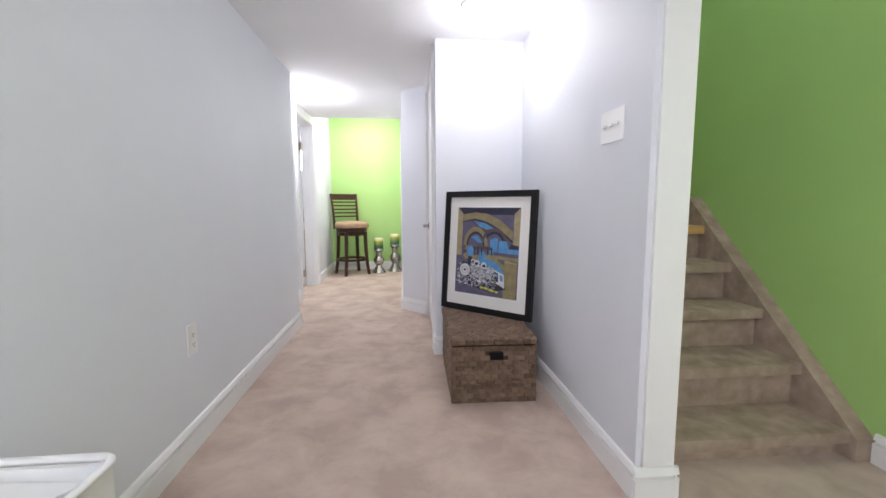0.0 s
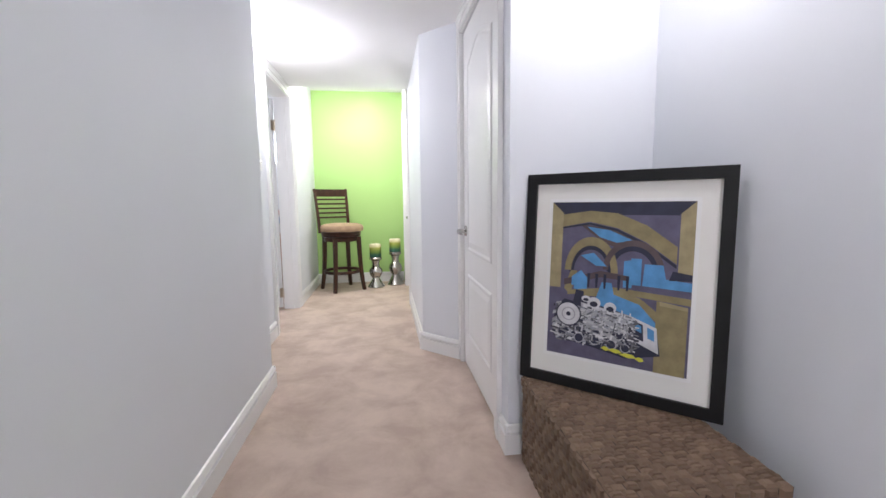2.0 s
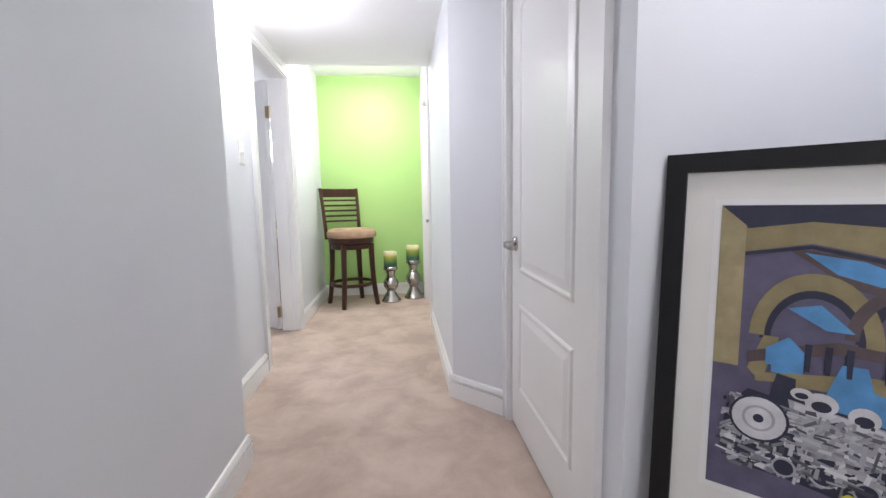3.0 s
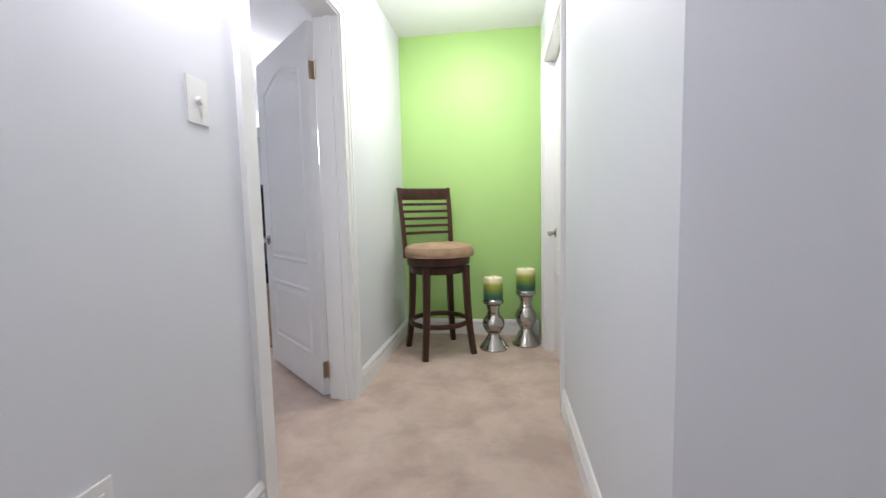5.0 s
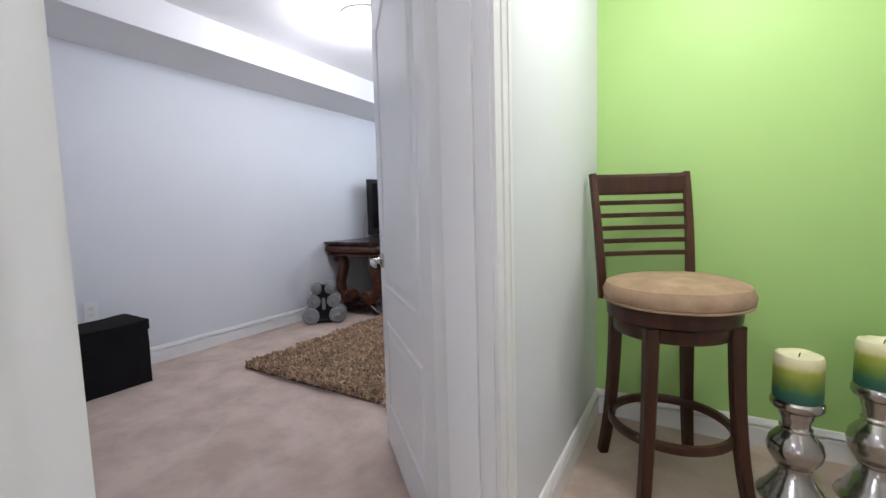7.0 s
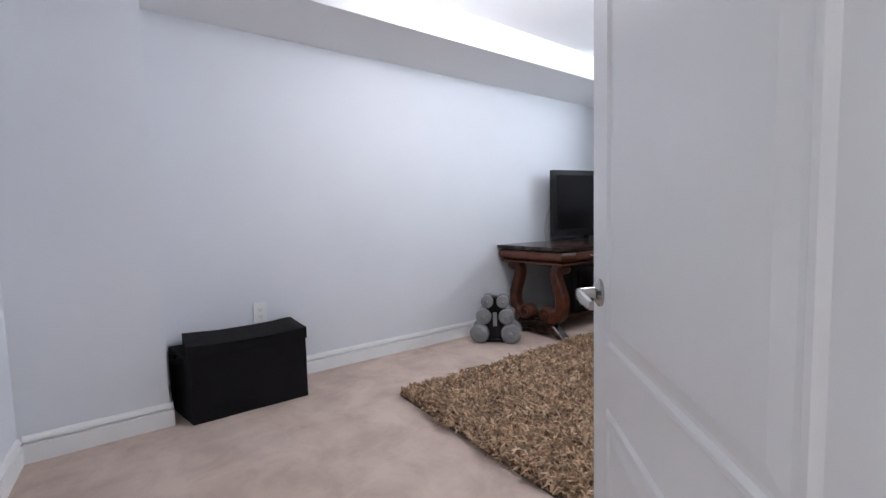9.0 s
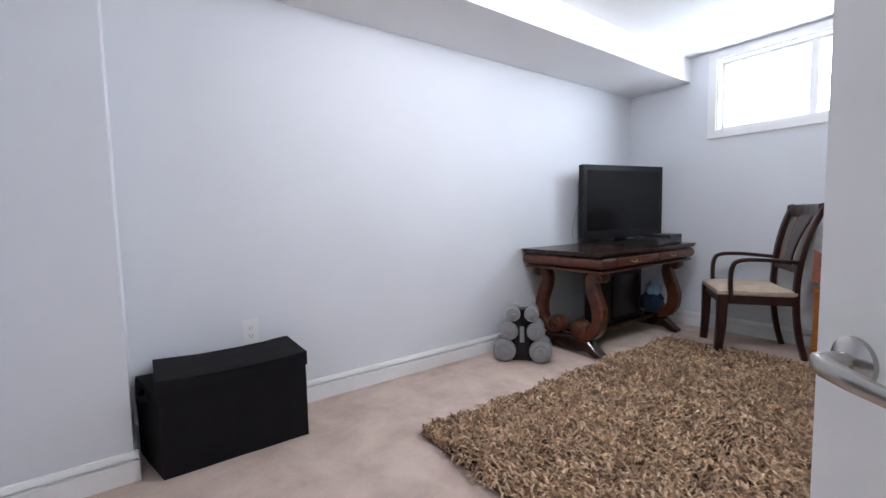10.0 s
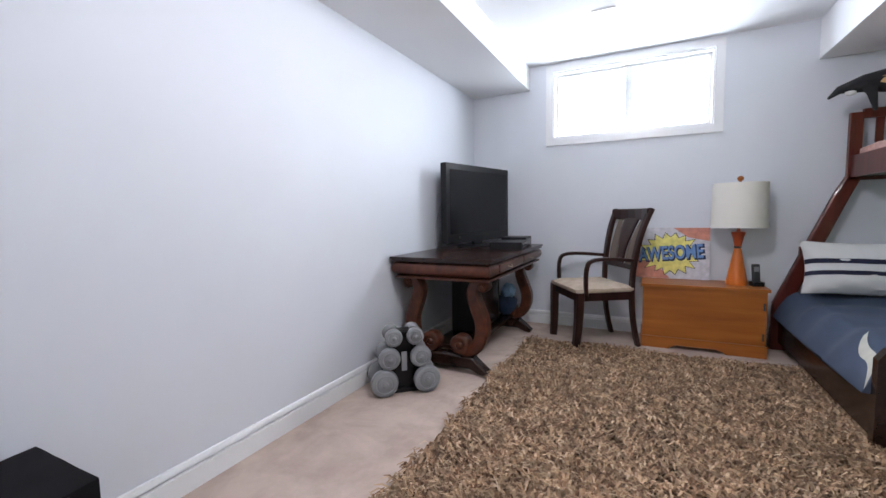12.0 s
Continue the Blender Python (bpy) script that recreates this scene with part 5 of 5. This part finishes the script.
def duvet_z(x, y):
    z = 0.43 + 0.034 * noise.noise(Vector((x * 3.2, y * 4.5, 0))) + 0.02 * noise.noise(Vector((x * 9, y * 6, 3)))
    return z - 0.17 * (max(0, 0.16 - (x - BX0 + 0.035)) / 0.16) ** 2.2


for cx, cy, ln, wd, q in ((-1.55, 7.55, 0.32, 0.034, 1.2), (-1.47, 7.45, 0.2, 0.04, 1.4), (-1.2, 7.75, 0.26, 0.06, 0.9)):
    bm = bmesh.new()
    rows = []
    for i in range(13):
        u = i / 12
        hw = wd * (math.sin(math.pi * u) ** 0.7 + 0.03) * 0.5
        px, py = cx + (u - 0.5) * ln * math.cos(q) + 0.02 * math.sin(6 * u), cy + (u - 0.5) * ln * math.sin(q)
        r = []
        for s in (-1, 0, 1):
            x, y = px - s * hw * math.sin(q), py + s * hw * math.cos(q)
            r.append(bm.verts.new((x, y, duvet_z(x, y) + 0.005)))
        rows.append(r)
    for a, b in zip(rows, rows[1:]):
        for i in range(2):
            bm.faces.new((a[i], a[i + 1], b[i + 1], b[i]))
    part("leaf_motif", bm, LEAF, mt, "pale printed leaf", smooth=True)


def pillow(m, w, h, t):
    ob = thing("pillow", m, "white pillow with two navy stripes leaning on the headboard", "pillow")
    cloth = mat("white_pillowcase", (0.74, 0.74, 0.73), 0.9, vary=0.03, scale=12, bump=0.3, fine=260)
    navy = flat_colour("navy_stripe", (0.02, 0.022, 0.05), 0.9)

    def surf(u, v, s):
        k = ((1 - u ** 4) * (1 - v ** 4)) ** 0.6
        crease = 0.010 * noise.noise(Vector((u * 2.2, v * 5 + u * 1.5, s))) + 0.006 * noise.noise(Vector((u * 7, v * 4, 5)))
        return Vector((w / 2 * u * (1 - 0.08 * (1 - v * v)), s * t / 2 * k + crease * k, h / 2 + h / 2 * v * (1 - 0.10 * (1 - u * u))))

    def strip(name, v0, v1, lift, material, sides, label=""):
        bm = bmesh.new()
        for s in sides:
            g = [[bm.verts.new(surf(-1 + 2 * i / 28, v0 + (v1 - v0) * j / 14, s) + Vector((0, s * lift, 0))) for j in range(15)] for i in range(29)]
            for i in range(28):
                for j in range(14):
                    bm.faces.new((g[i][j], g[i + 1][j], g[i + 1][j + 1], g[i][j + 1]))
        bmesh.ops.remove_doubles(bm, verts=bm.verts, dist=0.0005)
        part(name, bm, material, ob, label, smooth=True)
    strip("case", -1, 1, 0, cloth, (-1, 1))
    strip("stripe", 0.08, 0.26, 0.0025, navy, (-1,), "navy stripe")
    strip("stripe", -0.36, -0.20, 0.0025, navy, (-1,), "navy stripe")


pillow(Matrix.Translation((-1.15, 8.62, 0.452)) @ pose(0, 0, 0, -20, 0, -3), 0.72, 0.37, 0.16)
plush = bmesh.new()
sweep(plush, [(-1.43, 8.62, 1.705), (-1.38, 8.62, 1.75), (-1.27, 8.62, 1.775), (-1.12, 8.62, 1.785), (-0.96, 8.62, 1.76), (-0.85, 8.62, 1.70)], [0.02, 0.05, 0.16, 0.2, 0.18, 0.04], [0.015, 0.05, 0.1, 0.15, 0.14, 0.04], side=(0, 1, 0), round_=True)
sweep(plush, [(-1.25, 8.58, 1.75), (-1.24, 8.57, 1.70), (-1.22, 8.57, 1.60)], [0.08, 0.05, 0.02], [0.06, 0.04, 0.02], side=(1, 0, 0), round_=True)
toy = tagged(finish("stuffed_toy", plush, flat_colour("black_plush", (0.02, 0.02, 0.022), 0.95), smooth=True), "black stuffed sea animal on the top bunk rail", "stuffed toy")
for nm, q, sc, c, lab in (("eye_patch", (-1.16, 8.555, 1.775), (0.075, 0.03, 0.032), (0.62, 0.40, 0.20), "tan plush patch"), ("belly_patch", (-1.33, 8.60, 1.722), (0.03, 0.022, 0.016), (0.7, 0.7, 0.68), "small white patch")):
    bm = bmesh.new()
    bmesh.ops.create_icosphere(bm, subdivisions=2, radius=1)
    for v in bm.verts:
        v.co = Vector(q) + Vector((v.co.x * sc[0], v.co.y * sc[1], v.co.z * sc[2])) * (1 + 0.15 * noise.noise(v.co * 2))
    part(nm, bm, flat_colour(nm + "_plush", c, 0.95), toy, lab, smooth=True)
bm = B((-1.2, -0.08, BY0 + 0.02, BY1 - 0.06, 1.262, 1.40))
bmesh.ops.subdivide_edges(bm, edges=bm.edges, cuts=5, use_grid_fill=True)
for v in bm.verts:
    v.co.z += 0.03 * noise.noise(v.co * 4) if v.co.z > 1.3 else 0
um = finish("upper_bedding", bm, flat_colour("rose_bedding", (0.5, 0.3, 0.26), 0.9), smooth=True)
tagged(um, "rose and white bedding on the top bunk", "bedding")

# ---- shag rug ----
RX0, RX1, RY0, RY1 = -3.275, -1.50, 5.99, 8.34
rug = finish("rug", B((RX0 + 0.015, RX1 - 0.015, RY0 + 0.015, RY1 - 0.015, 0.001, 0.012)), mat("rug_backing", (0.10, 0.07, 0.045), 0.95, vary=0.2, scale=20))
tagged(rug, "brown and beige shag rug on the carpet", "rug")
rng = np.random.default_rng(3)
N = 42000
px, py = rng.uniform(RX0 + 0.01, RX1 - 0.01, N), rng.uniform(RY0 + 0.01, RY1 - 0.01, N)
flow = np.array([math.pi * 2 * noise.noise(Vector((x * 2.2, y * 2.2, 0))) for x, y in zip(px, py)])
an = flow + rng.normal(0, 0.9, N)
ln, wd = rng.uniform(0.04, 0.075, N), rng.uniform(0.003, 0.0062, N)
ht = rng.uniform(0.014, 0.042, N)
dx, dy = np.cos(an), np.sin(an)
vs = np.zeros((N, 6, 3))
for k, (f, z, ws) in enumerate(((0.0, 0.0, 1.0), (0.55, 1.0, 1.0), (1.0, 0.72, 0.5))):
    for s in (0, 1):
        sg = (s * 2 - 1) * wd * ws
        vs[:, 2 * k + s, 0] = px + dx * ln * f - dy * sg
        vs[:, 2 * k + s, 1] = py + dy * ln * f + dx * sg
        vs[:, 2 * k + s, 2] = 0.011 + z * ht
base = np.arange(N)[:, None] * 6
faces = np.concatenate([base + np.array([0, 2, 3, 1]), base + np.array([2, 4, 5, 3])]).tolist()
me = bpy.data.meshes.new("pile")
me.from_pydata(vs.reshape(-1, 3).tolist(), [], faces)
YARN = by_island("shag_yarn", [(0.13, 0.06, 0.03), (0.31, 0.182, 0.10), (0.47, 0.318, 0.192), (0.19, 0.10, 0.05), (0.60, 0.43, 0.285)], 0.8)
nt = YARN.node_tree
tc, nz, mr, mu = (nt.nodes.new(k) for k in ("ShaderNodeTexCoord", "ShaderNodeTexNoise", "ShaderNodeMapRange", "ShaderNodeVectorMath"))
nz.inputs["Scale"].default_value, nz.inputs["Detail"].default_value = 16, 4
mr.inputs[1].default_value, mr.inputs[2].default_value, mr.inputs[3].default_value, mr.inputs[4].default_value = 0.36, 0.64, 0.72, 1.2
nt.links.new(tc.outputs["Object"], nz.inputs["Vector"])
nt.links.new(nz.outputs[0], mr.inputs[0])
mu.operation = "SCALE"
ramp = [n for n in nt.nodes if n.type == "VALTORGB"][0]
nt.links.new(ramp.outputs[0], mu.inputs[0])
nt.links.new(mr.outputs[0], mu.inputs["Scale"])
nt.links.new(mu.outputs[0], nt.nodes["Principled BSDF"].inputs["Base Color"])
me.materials.append(YARN)
pile = new("yarn", me)
pile.parent = rug
tagged(pile, "long brown and beige yarn", kind="stuff")
